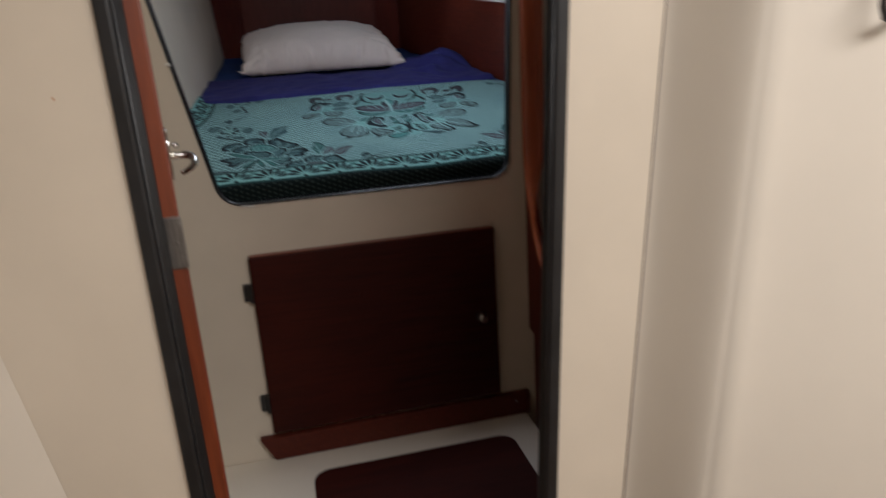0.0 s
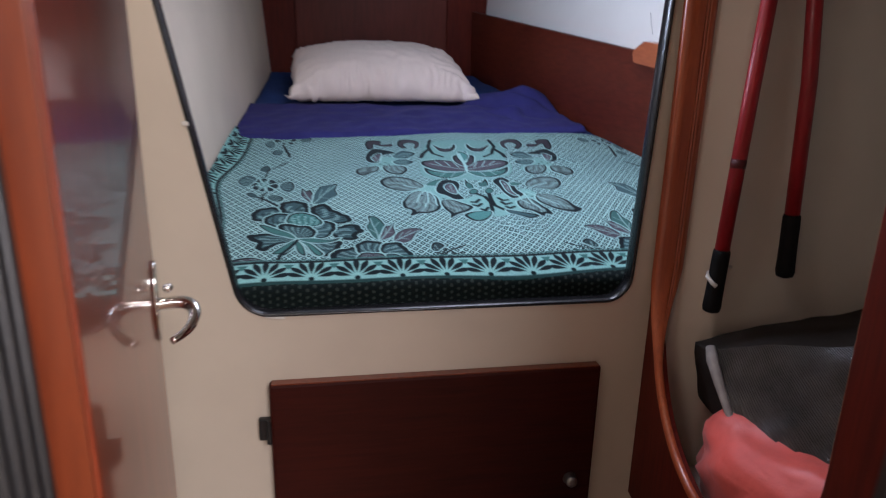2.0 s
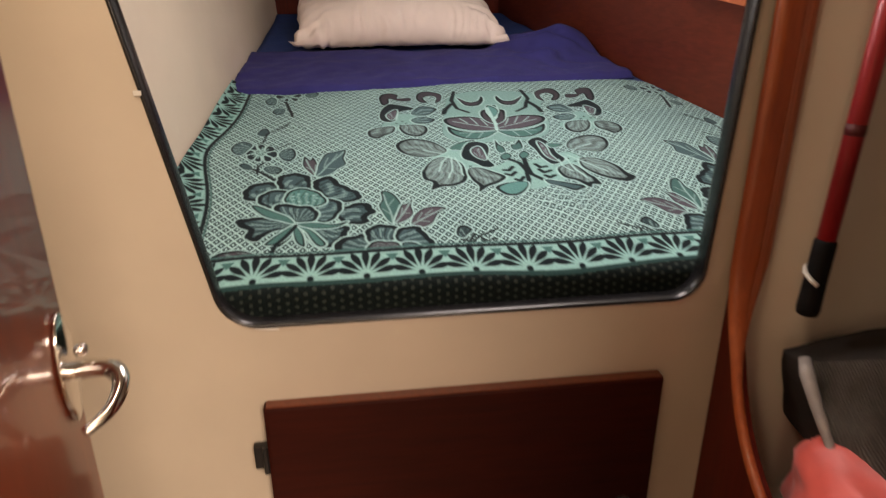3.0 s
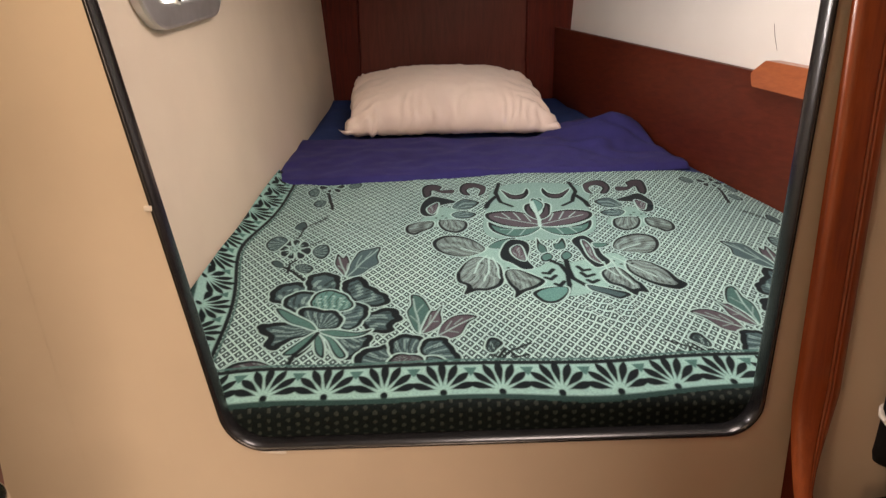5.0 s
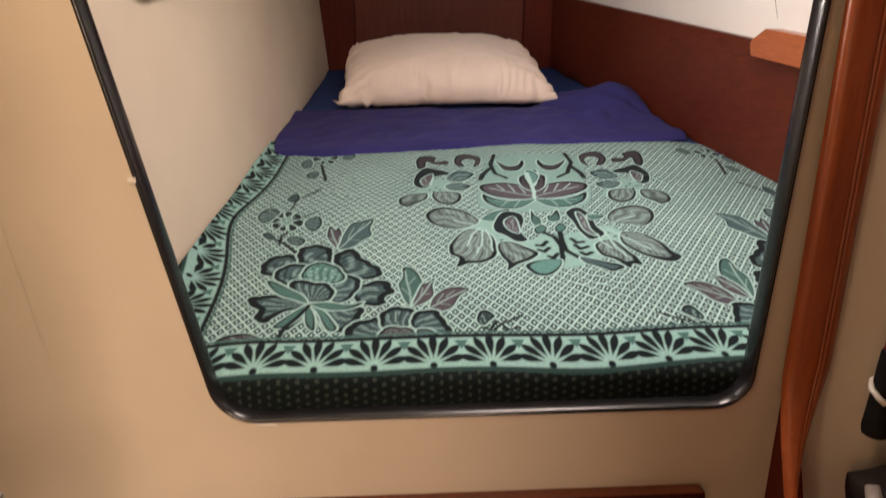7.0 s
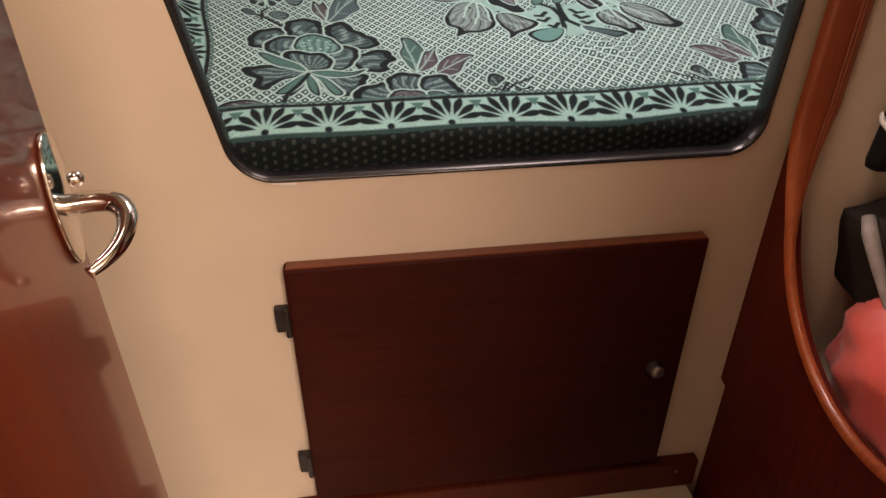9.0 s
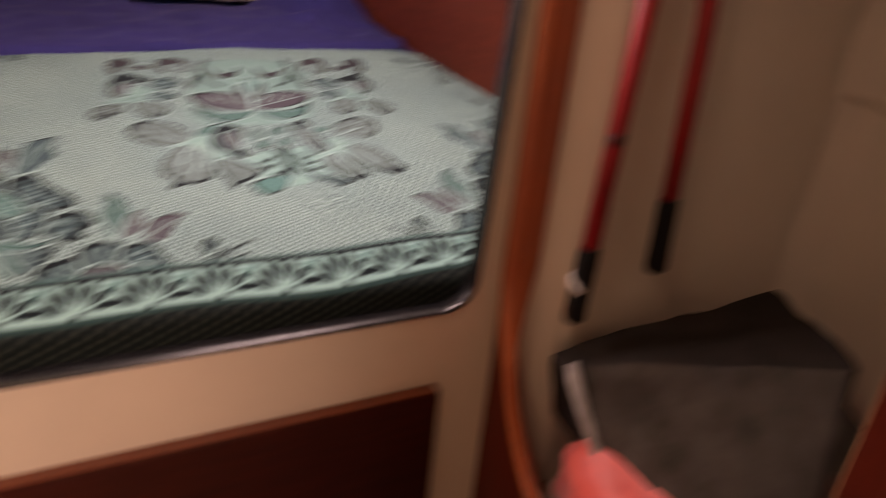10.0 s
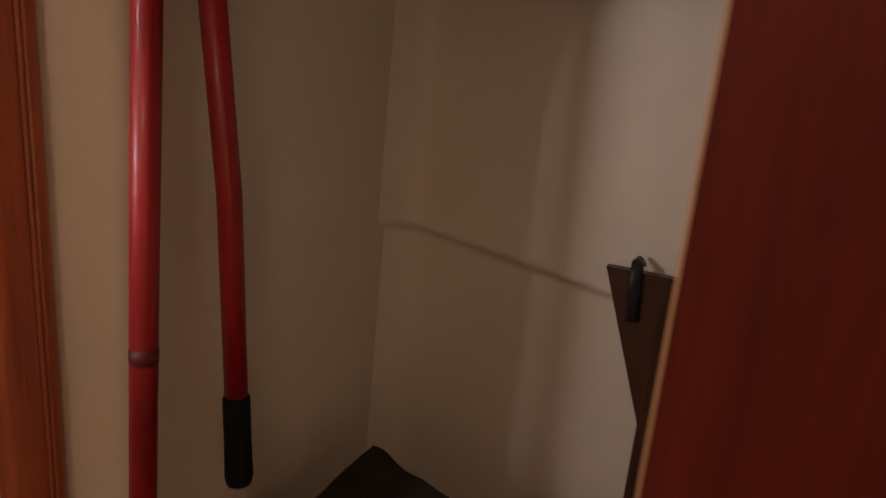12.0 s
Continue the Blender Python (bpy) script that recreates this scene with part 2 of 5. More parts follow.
def round_poly(points, radii, seg=8):
    """A closed outline with rounded corners."""
    out, n = [], len(points)
    for i, (p, r) in enumerate(zip(points, radii)):
        p, a, b = Vector(p), Vector(points[i - 1]), Vector(points[(i + 1) % n])
        if r <= 0:
            out.append(tuple(p))
            continue
        da, db = (a - p).normalized(), (b - p).normalized()
        half = math.acos(max(-1, min(1, da.dot(db)))) / 2
        t = r / math.tan(half)
        c = p + (da + db).normalized() * (r / math.sin(half))
        s, e = p + da * t - c, p + db * t - c
        a0 = math.atan2(s.y, s.x)
        turn = (math.atan2(e.y, e.x) - a0 + math.pi) % (2 * math.pi) - math.pi
        out += [(c.x + r * math.cos(a0 + turn * k / seg), c.y + r * math.sin(a0 + turn * k / seg)) for k in range(seg + 1)]
    return out


def tube(points, radius, seg=10, closed=False, bm=None, flat=1.0):
    """A round bar along a line; radius may be a number or a list."""
    bm = bm or bmesh.new()
    pts = [Vector(p) for p in points]
    n = len(pts)
    rings, normal = [], None
    for i, p in enumerate(pts):
        if closed:
            d = (pts[(i + 1) % n] - pts[i - 1]).normalized()
        else:
            d = (pts[min(i + 1, n - 1)] - pts[max(i - 1, 0)]).normalized()
        if normal is None:
            normal = d.orthogonal().normalized()
        normal = (normal - d * normal.dot(d)).normalized()
        side = d.cross(normal)
        r = radius[i] if isinstance(radius, (list, tuple)) else radius
        rings.append([bm.verts.new(p + (normal * math.cos(2 * math.pi * k / seg) + side * flat * math.sin(2 * math.pi * k / seg)) * r)
                      for k in range(seg)])
    for i in range(n if closed else n - 1):
        a, b = rings[i], rings[(i + 1) % n]
        for k in range(seg):
            bm.faces.new((a[k], a[(k + 1) % seg], b[(k + 1) % seg], b[k]))
    if not closed:
        bm.faces.new(rings[0][::-1])
        bm.faces.new(rings[-1])
    return bm


def grid_surface(nu, nv, f, bm=None):
    bm = bm or bmesh.new()
    vs = [[bm.verts.new(f(i / nu, j / nv)) for j in range(nv + 1)] for i in range(nu + 1)]
    for i in range(nu):
        for j in range(nv):
            bm.faces.new((vs[i][j], vs[i + 1][j], vs[i + 1][j + 1], vs[i][j + 1]))
    return bm


def smoothstep(a, b, x):
    t = np.clip((x - a) / (b - a), 0, 1)
    return t * t * (3 - 2 * t)


# ---------------------------------------------------------------- the main planes
BULK_Y = 1.43          # face of the berth bulkhead
DOOR_Y = 0.665         # face of the doorway partition
CEIL = 1.95


def side_x(y):         # mahogany side partition with the locker opening
    return 0.66 + 0.107 * (y - 1.43)


def bed_z(y):          # the berth rises aft
    return 1.05 + 0.155 * (y - 1.463)


def left_x(y, z):      # berth side, flaring outwards
    return -0.175 + 0.045 * (y - 1.7) - 0.085 * (z - bed_z(y))


def right_x(y):        # berth side under the side deck
    return 0.72 - 0.233 * (y - 3.28)


def structure(ob, label, category):
    return tagged(ob, label, category, kind="structure")


# floor and ceilings
structure(part("floor", box(-1.6, 1.6, -2.2, 3.5, -0.04, 0.0), FLOORWOOD), "dark teak cabin sole", "floor")
# unseen opening, added around the overhead berth light
berth_light_hole = [(0.30, 1.465), (0.70, 1.465), (0.70, 1.79), (0.30, 1.79)]
structure(part("ceiling", slab([(-1.6, DOOR_Y), (1.6, DOOR_Y), (1.6, 3.5), (-1.6, 3.5)], [round_poly(berth_light_hole, [0.06] * 4)],
                               lambda u, v, w: (u, v, CEIL + w), 0.04), WHITE), "white lined cabin ceiling with an added hole for the berth light", "ceiling")
# ceiling hole made up to let the saloon fill light through
saloon_light_hole = [(0.20, -0.88), (1.24, -0.88), (1.24, -0.12), (0.20, -0.12)]
structure(part("ceiling_saloon", slab([(-1.6, -2.2), (1.6, -2.2), (1.6, DOOR_Y - 0.004), (-1.6, DOOR_Y - 0.004)], [saloon_light_hole],
                                      lambda u, v, w: (u, v, CEIL + w), 0.04), WHITE), "white lined saloon ceiling with an added hole for the fill light", "ceiling")
# saloon closing walls behind the camera
structure(part("wall_saloon_back", box(-1.6, 1.6, -2.2, -2.16, 0, CEIL), LINER), "plain cream saloon wall", "wall")
structure(part("wall_saloon_port", box(-1.2, -1.16, -2.16, 0.60, 0, CEIL), LINER), "plain cream saloon side wall", "wall")
structure(part("wall_saloon_starboard", box(1.35, 1.39, -2.16, 0.50, 0, CEIL), LINER), "plain cream saloon side wall", "wall")

# doorway partition, with a leaning cut to its right end
def door_edge(z):      # the doorway's right edge leans outwards
    return 0.408 + 0.037 * (z - 0.80)


door_hole = [(-0.048, 0.10), (door_edge(0.10), 0.10), (door_edge(1.88), 1.88), (-0.048, 1.88)]
outer = [(-1.16, 0.0), (0.463, 0.0), (0.5885, CEIL), (-1.16, CEIL)]
structure(part("wall_doorway", slab(outer, [door_hole], lambda u, v, w: (u, DOOR_Y + w, v), 0.024), CREAM),
          "cream laminate partition round a narrow doorway", "wall")
# black rubber trim round the doorway, ribbed
rim = thing("door_gasket", (0.18, DOOR_Y, 0.10))
tagged(rim, "black ribbed rubber seal round the doorway", "door seal", kind="structure")
for sx, edge_at, deep, ribs in ((1, lambda z: -0.048, 0.050, 4), (-1, door_edge, 0.026, 2)):
    lo, hi = edge_at(0.10), edge_at(1.88)
    part("seal", slab([(lo - 0.002 * sx, 0.10), (lo + 0.014 * sx, 0.10), (hi + 0.014 * sx, 1.88), (hi - 0.002 * sx, 1.88)], [],
                      lambda u, v, w: (u, DOOR_Y + deep - w, v), deep + 0.007, 0.004), RUBBER, rim)
    for k in range(ribs):
        y = DOOR_Y + 0.002 + 0.012 * k
        part("rib", tube([(lo + 0.0145 * sx, y, 0.10), (hi + 0.0145 * sx, y, 1.88)], 0.0030, 8), RUBBER, rim, smooth=True)
part("seal", box(-0.048, 0.445, DOOR_Y - 0.007, DOOR_Y + 0.050, 1.866, 1.882, 0.004), RUBBER, rim)
part("sill", box(-0.048, 0.382, DOOR_Y - 0.007, DOOR_Y + 0.050, 0.086, 0.112, 0.004), MAHOG_X, rim, "mahogany door sill")


# dark backing strip painted as the shade inside the open gap
structure(part("trim_seam_shade", slab([(0.454, 0.0), (0.484, 0.0), (0.604, CEIL), (0.574, CEIL)], [], lambda u, v, w: (u, DOOR_Y + 0.010 + w, v), 0.004), DARKWOOD),
          "dark strip as shade in the open seam between partition and liner", "trim")


# moulded liner to the right of the seam: hollow, then swelling towards the saloon
def seam_x(z):
    return 0.531 + 0.064 * (z - 1.055)


def liner_right(u, v):
    z = v * CEIL
    s = u
    x0 = seam_x(z) + 0.0028
    if s < 0.45:
        k = s / 0.45
        return (x0 + 0.070 * k, DOOR_Y + 0.012 - 0.105 * (3 * k * k - 2 * k ** 3) * (0.9 + 0.1 * v), z)
    k = (s - 0.45) / 0.55
    return (x0 + 0.070 + 0.66 * k, DOOR_Y - 0.093 - 0.34 * (k - 0.06 * (1 - math.exp(-k / 0.06))), z)


bm = grid_surface(60, 12, liner_right)
r = bmesh.ops.extrude_face_region(bm, geom=list(bm.faces))
for g in r["geom"]:
    if isinstance(g, bmesh.types.BMVert):
        g.co.y += 0.03
structure(part("wall_liner_starboard", bm, LINER, smooth=True), "smooth moulded cream liner beside the doorway", "wall")


def liner_left(u, v):
    z = v * CEIL
    x0 = -0.190 - 0.150 * (z - 0.94)
    k = min(1.0, u / 0.10)
    return (x0 - 0.75 * u, DOOR_Y - 0.001 - 0.010 * math.sin(k * math.pi / 2), z)


bm = grid_surface(40, 12, liner_left)
structure(part("wall_liner_port", bm, LINER, smooth=True), "moulded cream liner edge beside the doorway", "wall")

# berth bulkhead with its big opening
open_pts = [(-0.036, 1.006), (0.618, 1.006), (0.652, 1.80), (-0.186, 1.80)]
OPENING = round_poly(open_pts, [0.055, 0.045, 0.06, 0.06], 10)
cab_hole = [(0.02, 0.47), (0.552, 0.47), (0.552, 0.87), (0.02, 0.87)]
structure(part("wall_bulkhead", slab([(-0.42, 0.0), (1.28, 0.0), (1.28, CEIL), (-0.42, CEIL)], [OPENING, cab_hole],
                                     lambda u, v, w: (u, BULK_Y + w, v), 0.022), CREAM),
          "cream laminate bulkhead with a wide berth opening", "wall")


def bead(outline, half, depth, y, seg=14):
    """A closed seal of oval section along an outline in the plane of the bulkhead."""
    bm, n, rings = bmesh.new(), len(outline), []
    for i in range(n):
        t = (Vector(outline[(i + 1) % n]) - Vector(outline[i - 1])).normalized()
        nx, nz = -t.y, t.x
        rings.append([bm.verts.new((outline[i][0] + nx * half * math.cos(2 * math.pi * k / seg), y + depth * math.sin(2 * math.pi * k / seg),
                                    outline[i][1] + nz * half * math.cos(2 * math.pi * k / seg))) for k in range(seg)])
    for i in range(n):
        a, b = rings[i], rings[(i + 1) % n]
        for k in range(seg):
            bm.faces.new((a[k], a[(k + 1) % seg], b[(k + 1) % seg], b[k]))
    return bm


gasket = part("trim_opening_seal", bead(round_poly(open_pts, [0.055, 0.045, 0.06, 0.06], 16), 0.0050, 0.0150, BULK_Y + 0.0105), GASKET, smooth=True)
structure(gasket, "glossy black rubber edge seal round the berth opening", "edge seal")
part("clip", box(-0.1015, -0.0925, BULK_Y - 0.005, BULK_Y + 0.004, 1.3055, 1.3115, 0.001), WHITEPLASTIC, gasket, "small white plastic clip")
part("seal_end", tube([(0.0, BULK_Y - 0.001, 1.004), (0.02, BULK_Y - 0.001, 1.001), (0.03, BULK_Y - 0.001, 1.001)], 0.0022, 6), WHITEPLASTIC, gasket, "pale loose end of the seal")

# vestibule port wall behind the open door
structure(part("wall_vestibule_port", box(-0.42, -0.39, DOOR_Y + 0.044, BULK_Y, 0, CEIL), CREAM), "plain cream vestibule side wall", "wall")

# mahogany side partition with the round-bottomed locker opening
OY, OZ, OR = 1.159, 1.006, 0.231


def jamb_y(z):         # bulkhead side of the opening, reaching the bulkhead higher up
    low = OY + math.sqrt(max(0.0, OR * OR - min(0.0, z - OZ) ** 2))
    return low + (1.423 - low) * float(smoothstep(0.915, 1.060, z))


arc = [(OY + OR * math.sin(a), OZ - OR * math.cos(a)) for a in [radians(-90 + 6 * k) for k in range(31)]]
arc = [(y if y < OY else jamb_y(z), z) for y, z in arc]
hole = arc + [(jamb_y(OZ + 0.01 * k), OZ + 0.01 * k) for k in range(1, 8)] + [(jamb_y(1.76), 1.76), (OY - OR, 1.76)]
y0 = DOOR_Y + 0.046
structure(part("wall_locker_partition", slab([(y0, 0.61), (BULK_Y - 0.002, 0.61), (BULK_Y - 0.002, CEIL), (y0, CEIL)], [hole],
                                             lambda u, v, w: (side_x(u) + w, u, v), 0.018), MAHOG_Z),
          "mahogany side partition with a round-bottomed opening", "wall")
structure(part("wall_locker_partition_foot", slab([(y0, 0.0), (BULK_Y - 0.002, 0.0), (BULK_Y - 0.002, 0.609), (y0, 0.609)], [],
                                                  lambda u, v, w: (side_x(u) + 0.012 + w, u, v), 0.018), MAHOG_Z),
          "mahogany partition foot below the opening", "wall")
structure(part("trim_plywood_edge", box(side_x(OY - OR) + 0.0012, side_x(OY - OR) + 0.0168, OY - OR - 0.001, OY - OR + 0.0015, OZ, 1.758), PLYEDGE),
          "raw pale plywood edge of the partition", "trim")


# moulded jamb of the opening: broad above, tapering to a thin lip along the curve
def jamb_point(s):
    """Along the opening from its foot up the bulkhead side; gives y, z and the inward normal."""
    top, quarter = 1.758 - OZ, OR * math.pi * 0.86
    if s < quarter:
        a = radians(-65) + s / OR
        return OY + OR * math.sin(a), OZ - OR * math.cos(a), -math.sin(a), math.cos(a)
    return OY + OR, OZ + (s - quarter), -1.0, 0.0


JL = OR * math.pi * 0.86 + 1.758 - OZ


def jamb(u, v):
    s = u * JL
    y, z, ny, nz = jamb_point(s)
    k = float(smoothstep(0.90, 1.075, z)) * (1.0 if y > OY else 0.0)
    if k > 0:
        y = jamb_y(z)
    wide = 0.014 + 0.040 * k
    a = v * math.pi
    soft = math.sin(a) ** (0.7 - 0.45 * k) if 0 < v < 1 else 0.0
    groove = 0.0022 * k * (math.exp(-((v - 0.60) / 0.022) ** 2) + math.exp(-((v - 0.70) / 0.022) ** 2))
    o = (0.010 + 0.006 * k) * soft - groove
    across = (1 - math.cos(a)) / 2 * (1 - k) + v * k
    return (side_x(y) - 0.006 + wide * across, y + ny * o, z + nz * o)


structure(part("trim_locker_jamb", grid_surface(150, 60, jamb), TRIMWOOD, smooth=True), "varnished mahogany moulding round the locker opening", "trim")

# locker behind the partition
def locker_back(u, v):
    return (0.700 + 0.58 * u, 1.4245 - 0.0395 * float(smoothstep(0.0, 0.11, u)), 0.66 + (CEIL - 0.66) * v)


structure(part("wall_locker_back", grid_surface(140, 6, locker_back), LINER, smooth=True), "cream locker back wall rounding into the jamb", "wall")


def locker_side(u, v):
    y, z = 0.70 + 0.69 * u, 0.66 + 1.29 * v
    ledge = 0.018 * float(smoothstep(1.290, 1.304, z + 0.095 * (1 - u)))
    corner = 0.05 * max(0.0, (u - 0.92) / 0.08) ** 2
    return (1.245 - ledge * 1.0 - corner - 0.04 * (1 - v), y, z)


structure(part("wall_locker_side", grid_surface(60, 220, locker_side), LINER, smooth=True), "cream moulded locker side with a small ledge", "wall")
structure(part("wall_locker_front", box(0.645, 1.28, DOOR_Y + 0.046, DOOR_Y + 0.06, 0.66, CEIL), LINER), "cream locker end wall", "wall")
structure(part("locker_floor", box(0.678, 1.28, DOOR_Y + 0.06, 1.385, 0.66, 0.685), LINER), "cream locker floor", "floor")

# raised cream step with its wooden insert
structure(part("step_platform", box(-0.385, side_x(1.0) + 0.028, 0.98, BULK_Y - 0.002, 0.0, 0.375, 0.006), LINER), "cream moulded step below the berth", "step")
ins = round_poly([(0.080, 1.02), (0.566, 1.02), (0.566, 1.326), (0.080, 1.326)], [0.04] * 4)
structure(part("step_insert", slab(ins, [], lambda u, v, w: (u, v, 0.3755 + w), 0.006, 0.002), MAHOG_X), "dark mahogany step tread with rounded corners", "step")


def cove(u, v):
    """Hull side rounding into the bulkhead, tighter towards the deck."""
    z = 0.376 + (CEIL - 0.376) * v
    r, a = 0.25 - 0.12 * (z - 0.376), u * math.pi / 2
    return (-0.389 + r * (1 - math.cos(a)), BULK_Y - 0.001 - r * (1 - math.sin(a)), z)


structure(part("wall_hull_cove", grid_surface(24, 12, cove), CREAM, smooth=True), "cream moulded cove beside the bulkhead", "wall")
# fiddle rail, cut off at a slant
rail = [(-0.034, 0.437), (0.650, 0.437), (0.650, 0.377), (-0.004, 0.377)]
structure(part("trim_fiddle_rail", slab(rail, [], lambda u, v, w: (u, BULK_Y - 0.001 - w, v), 0.020, 0.003), MAHOG_Y), "mahogany fiddle rail along the foot of the bulkhead", "trim")
part("screw_head", tube([(0.612, BULK_Y - 0.020, 0.418), (0.612, BULK_Y - 0.0225, 0.418)], 0.003, 8), STEEL, bpy.data.objects["trim_fiddle_rail"], "steel screw head")

# ---------------------------------------------------------------- berth walls
PY0, PY1, PZ0, PZH = 1.725, 2.115, 1.497, 0.26


def port_outline(inset, r):
    """The portlight's outline, raked like the berth, drawn in by inset."""
    a, b = PY0 + inset, PY1 - inset
    lo, hi = PZ0 + inset, PZ0 + PZH - inset
    return round_poly([(a, lo + 0.15 * (a - PY0)), (b, lo + 0.15 * (b - PY0)), (b, hi + 0.15 * (b - PY0)), (a, hi + 0.15 * (a - PY0))], [r] * 4, 10)


port_hole_uv = port_outline(0.030, 0.060)
structure(part("wall_berth_port", slab([(BULK_Y + 0.024, 0.9), (3.30, 0.9), (3.30, CEIL), (BULK_Y + 0.024, CEIL)], [port_hole_uv],
                                       lambda u, v, w: (left_x(u, v) - w, u, v), 0.03), HULL), "cream vinyl lined hull side with a portlight", "wall")


def ledge_z(y):
    return 1.545 + 0.16 * (y - 1.60)


# lining above the ledge, stopping short of the portlight
for a, b in ((BULK_Y + 0.024, PY0 - 0.006), (PY1 + 0.006, 3.29)):
    structure(part("trim_port_upper_lining", slab([(a, ledge_z(a)), (b, ledge_z(b)), (b, CEIL - 0.002), (a, CEIL - 0.002)], [],
                                                  lambda u, v, w: (left_x(u, v) + 0.002 + w, u, v), 0.010, 0.003), WHITE),
              "pale upper lining panel of the hull side", "trim")

structure(part("wall_berth_back", box(-0.5, 1.3, 3.285, 3.31, 0.9, CEIL), MAHOG_Z), "dark mahogany panelled berth end", "wall")
back = bpy.data.objects["wall_berth_back"]
for a, b in ((-0.30, -0.003), (0.003, 0.614), (0.620, 0.80)):
    part("panel", box(a, b, 3.277 if a != 0.003 else 3.272, 3.284, 1.1, CEIL - 0.01, 0.003), PANELWOOD if a == 0.003 else MAHOG_Z, back)


def board_top(y):
    return 1.433 + 0.1415 * (y - 2.22)


board = [(BULK_Y + 0.024, 0.9), (3.27, 0.9), (3.27, board_top(3.27)), (BULK_Y + 0.024, board_top(1.454))]
structure(part("wall_berth_board", slab(board, [], lambda u, v, w: (right_x(u) + w, u, v), 0.018, 0.002), MAHOG_Y), "mahogany side board along the berth", "wall")
structure(part("wall_berth_starboard", slab([(BULK_Y + 0.024, 0.9), (3.28, 0.9), (3.28, CEIL), (BULK_Y + 0.024, CEIL)], [],
                                            lambda u, v, w: (right_x(u) + 0.020 + 0.10 * max(0.0, v - 1.3) + w, u, v), 0.02), WHITE),
          "white lined hull side above the board", "wall")


def shelf_place(u, v, w):
    return (right_x(u) - 0.034 + w, u, v + board_top(u) - board_top(2.225))


sh = round_poly([(1.50, 1.408), (2.185, 1.408), (2.193, 1.436), (2.150, 1.468), (1.50, 1.468)], [0.0, 0.006, 0.012, 0.010, 0.0], 4)
structure(part("trim_shelf_edge", slab(sh, [], shelf_place, 0.034, 0.004), SHELFWOOD), "varnished teak shelf edge on the side board", "trim")
scratch = [(right_x(y) + 0.0195 + 0.10 * (z - 1.3), y, z) for y, z in ((2.215, 1.478), (2.222, 1.492), (2.232, 1.512), (2.240, 1.536))]
part("scratch", tube(scratch, 0.0005, 6), DARKWOOD, bpy.data.objects["wall_berth_starboard"], "thin dark scratch")
structure(part("berth_base", slab([(-0.34, BULK_Y + 0.024), (1.2, BULK_Y + 0.024), (0.75, 3.27), (-0.2, 3.27)], [],
                                  lambda u, v, w: (u, v, bed_z(v) - 0.16 + w), 0.02), MAHOG_X), "plywood berth base under the mattress", "berth")

# ---------------------------------------------------------------- portlight
pl = thing("portlight", (left_x(1.92, 1.5), 1.92, 1.5))
tagged(pl, "aluminium framed opening portlight with bright daylight", "window", kind="structure")
part("frame", slab(port_outline(0.0, 0.085), [port_outline(0.040, 0.058)], lambda u, v, w: (left_x(u, v) + 0.001 + w, u, v), 0.018, 0.006), ALU, pl)
fo2 = port_outline(0.034, 0.060)
part("inner_frame", slab(fo2, [port_outline(0.052, 0.048)], lambda u, v, w: (left_x(u, v) - 0.014 + w, u, v), 0.012, 0.003), ALU, pl)
pane = part("pane", slab(fo2, [], lambda u, v, w: (left_x(u, v) - 0.020 + w, u, v), 0.004), GLASS, pl)
pane.visible_shadow = False
for yy in (1.870, 2.000):
    zz = PZ0 + 0.040 + 0.15 * (yy - PY0)
    x = left_x(yy, zz)
    lever = part("latch", box(x + 0.004, x + 0.022, yy - 0.012, yy + 0.012, zz - 0.006, zz + 0.060, 0.003), WHITEPLASTIC, pl, "white plastic latch")
    part("latch_screw", tube([(x + 0.022, yy, zz + 0.004), (x + 0.0245, yy, zz + 0.004)], 0.005, 10), BLACKIRON, lever)

# ---------------------------------------------------------------- bedding
mat_outline = [(-0.168, BULK_Y + 0.028), (1.13, BULK_Y + 0.028), (right_x(3.24) - 0.006, 3.24), (left_x(3.24, bed_z(3.24)) + 0.006, 3.24)]
tagged(part("mattress", slab(round_poly(mat_outline, [0.03] * 4, 4), [], lambda u, v, w: (u, v, bed_z(v) - 0.139 + w), 0.125, 0.012), MATTRESS),
       "firm berth mattress tapering aft", "mattress")


def wr(x, y, s, k):
    return noise.noise(Vector((x * s, y * s, k))) 


def under_sheet(u, v):
    y = 2.28 + 0.96 * v
    xl, xr = left_x(y, bed_z(y)) + 0.004, right_x(y) - 0.004
    x = xl + (xr - xl) * u
    return (x, y, bed_z(y) - 0.008 + 0.004 * wr(x, y, 9, 3) + 0.02 * max(0, (v - 0.9) * 4))


def thick(bm, t):
    r = bmesh.ops.extrude_face_region(bm, geom=list(bm.faces))
    for g in r["geom"]:
        if isinstance(g, bmesh.types.BMVert):
            g.co.z -= t
    return bm


tagged(part("under_sheet", thick(grid_surface(60, 60, under_sheet), 0.004), BLUE, smooth=True), "royal blue cotton sheet over the mattress head", "bed sheet")


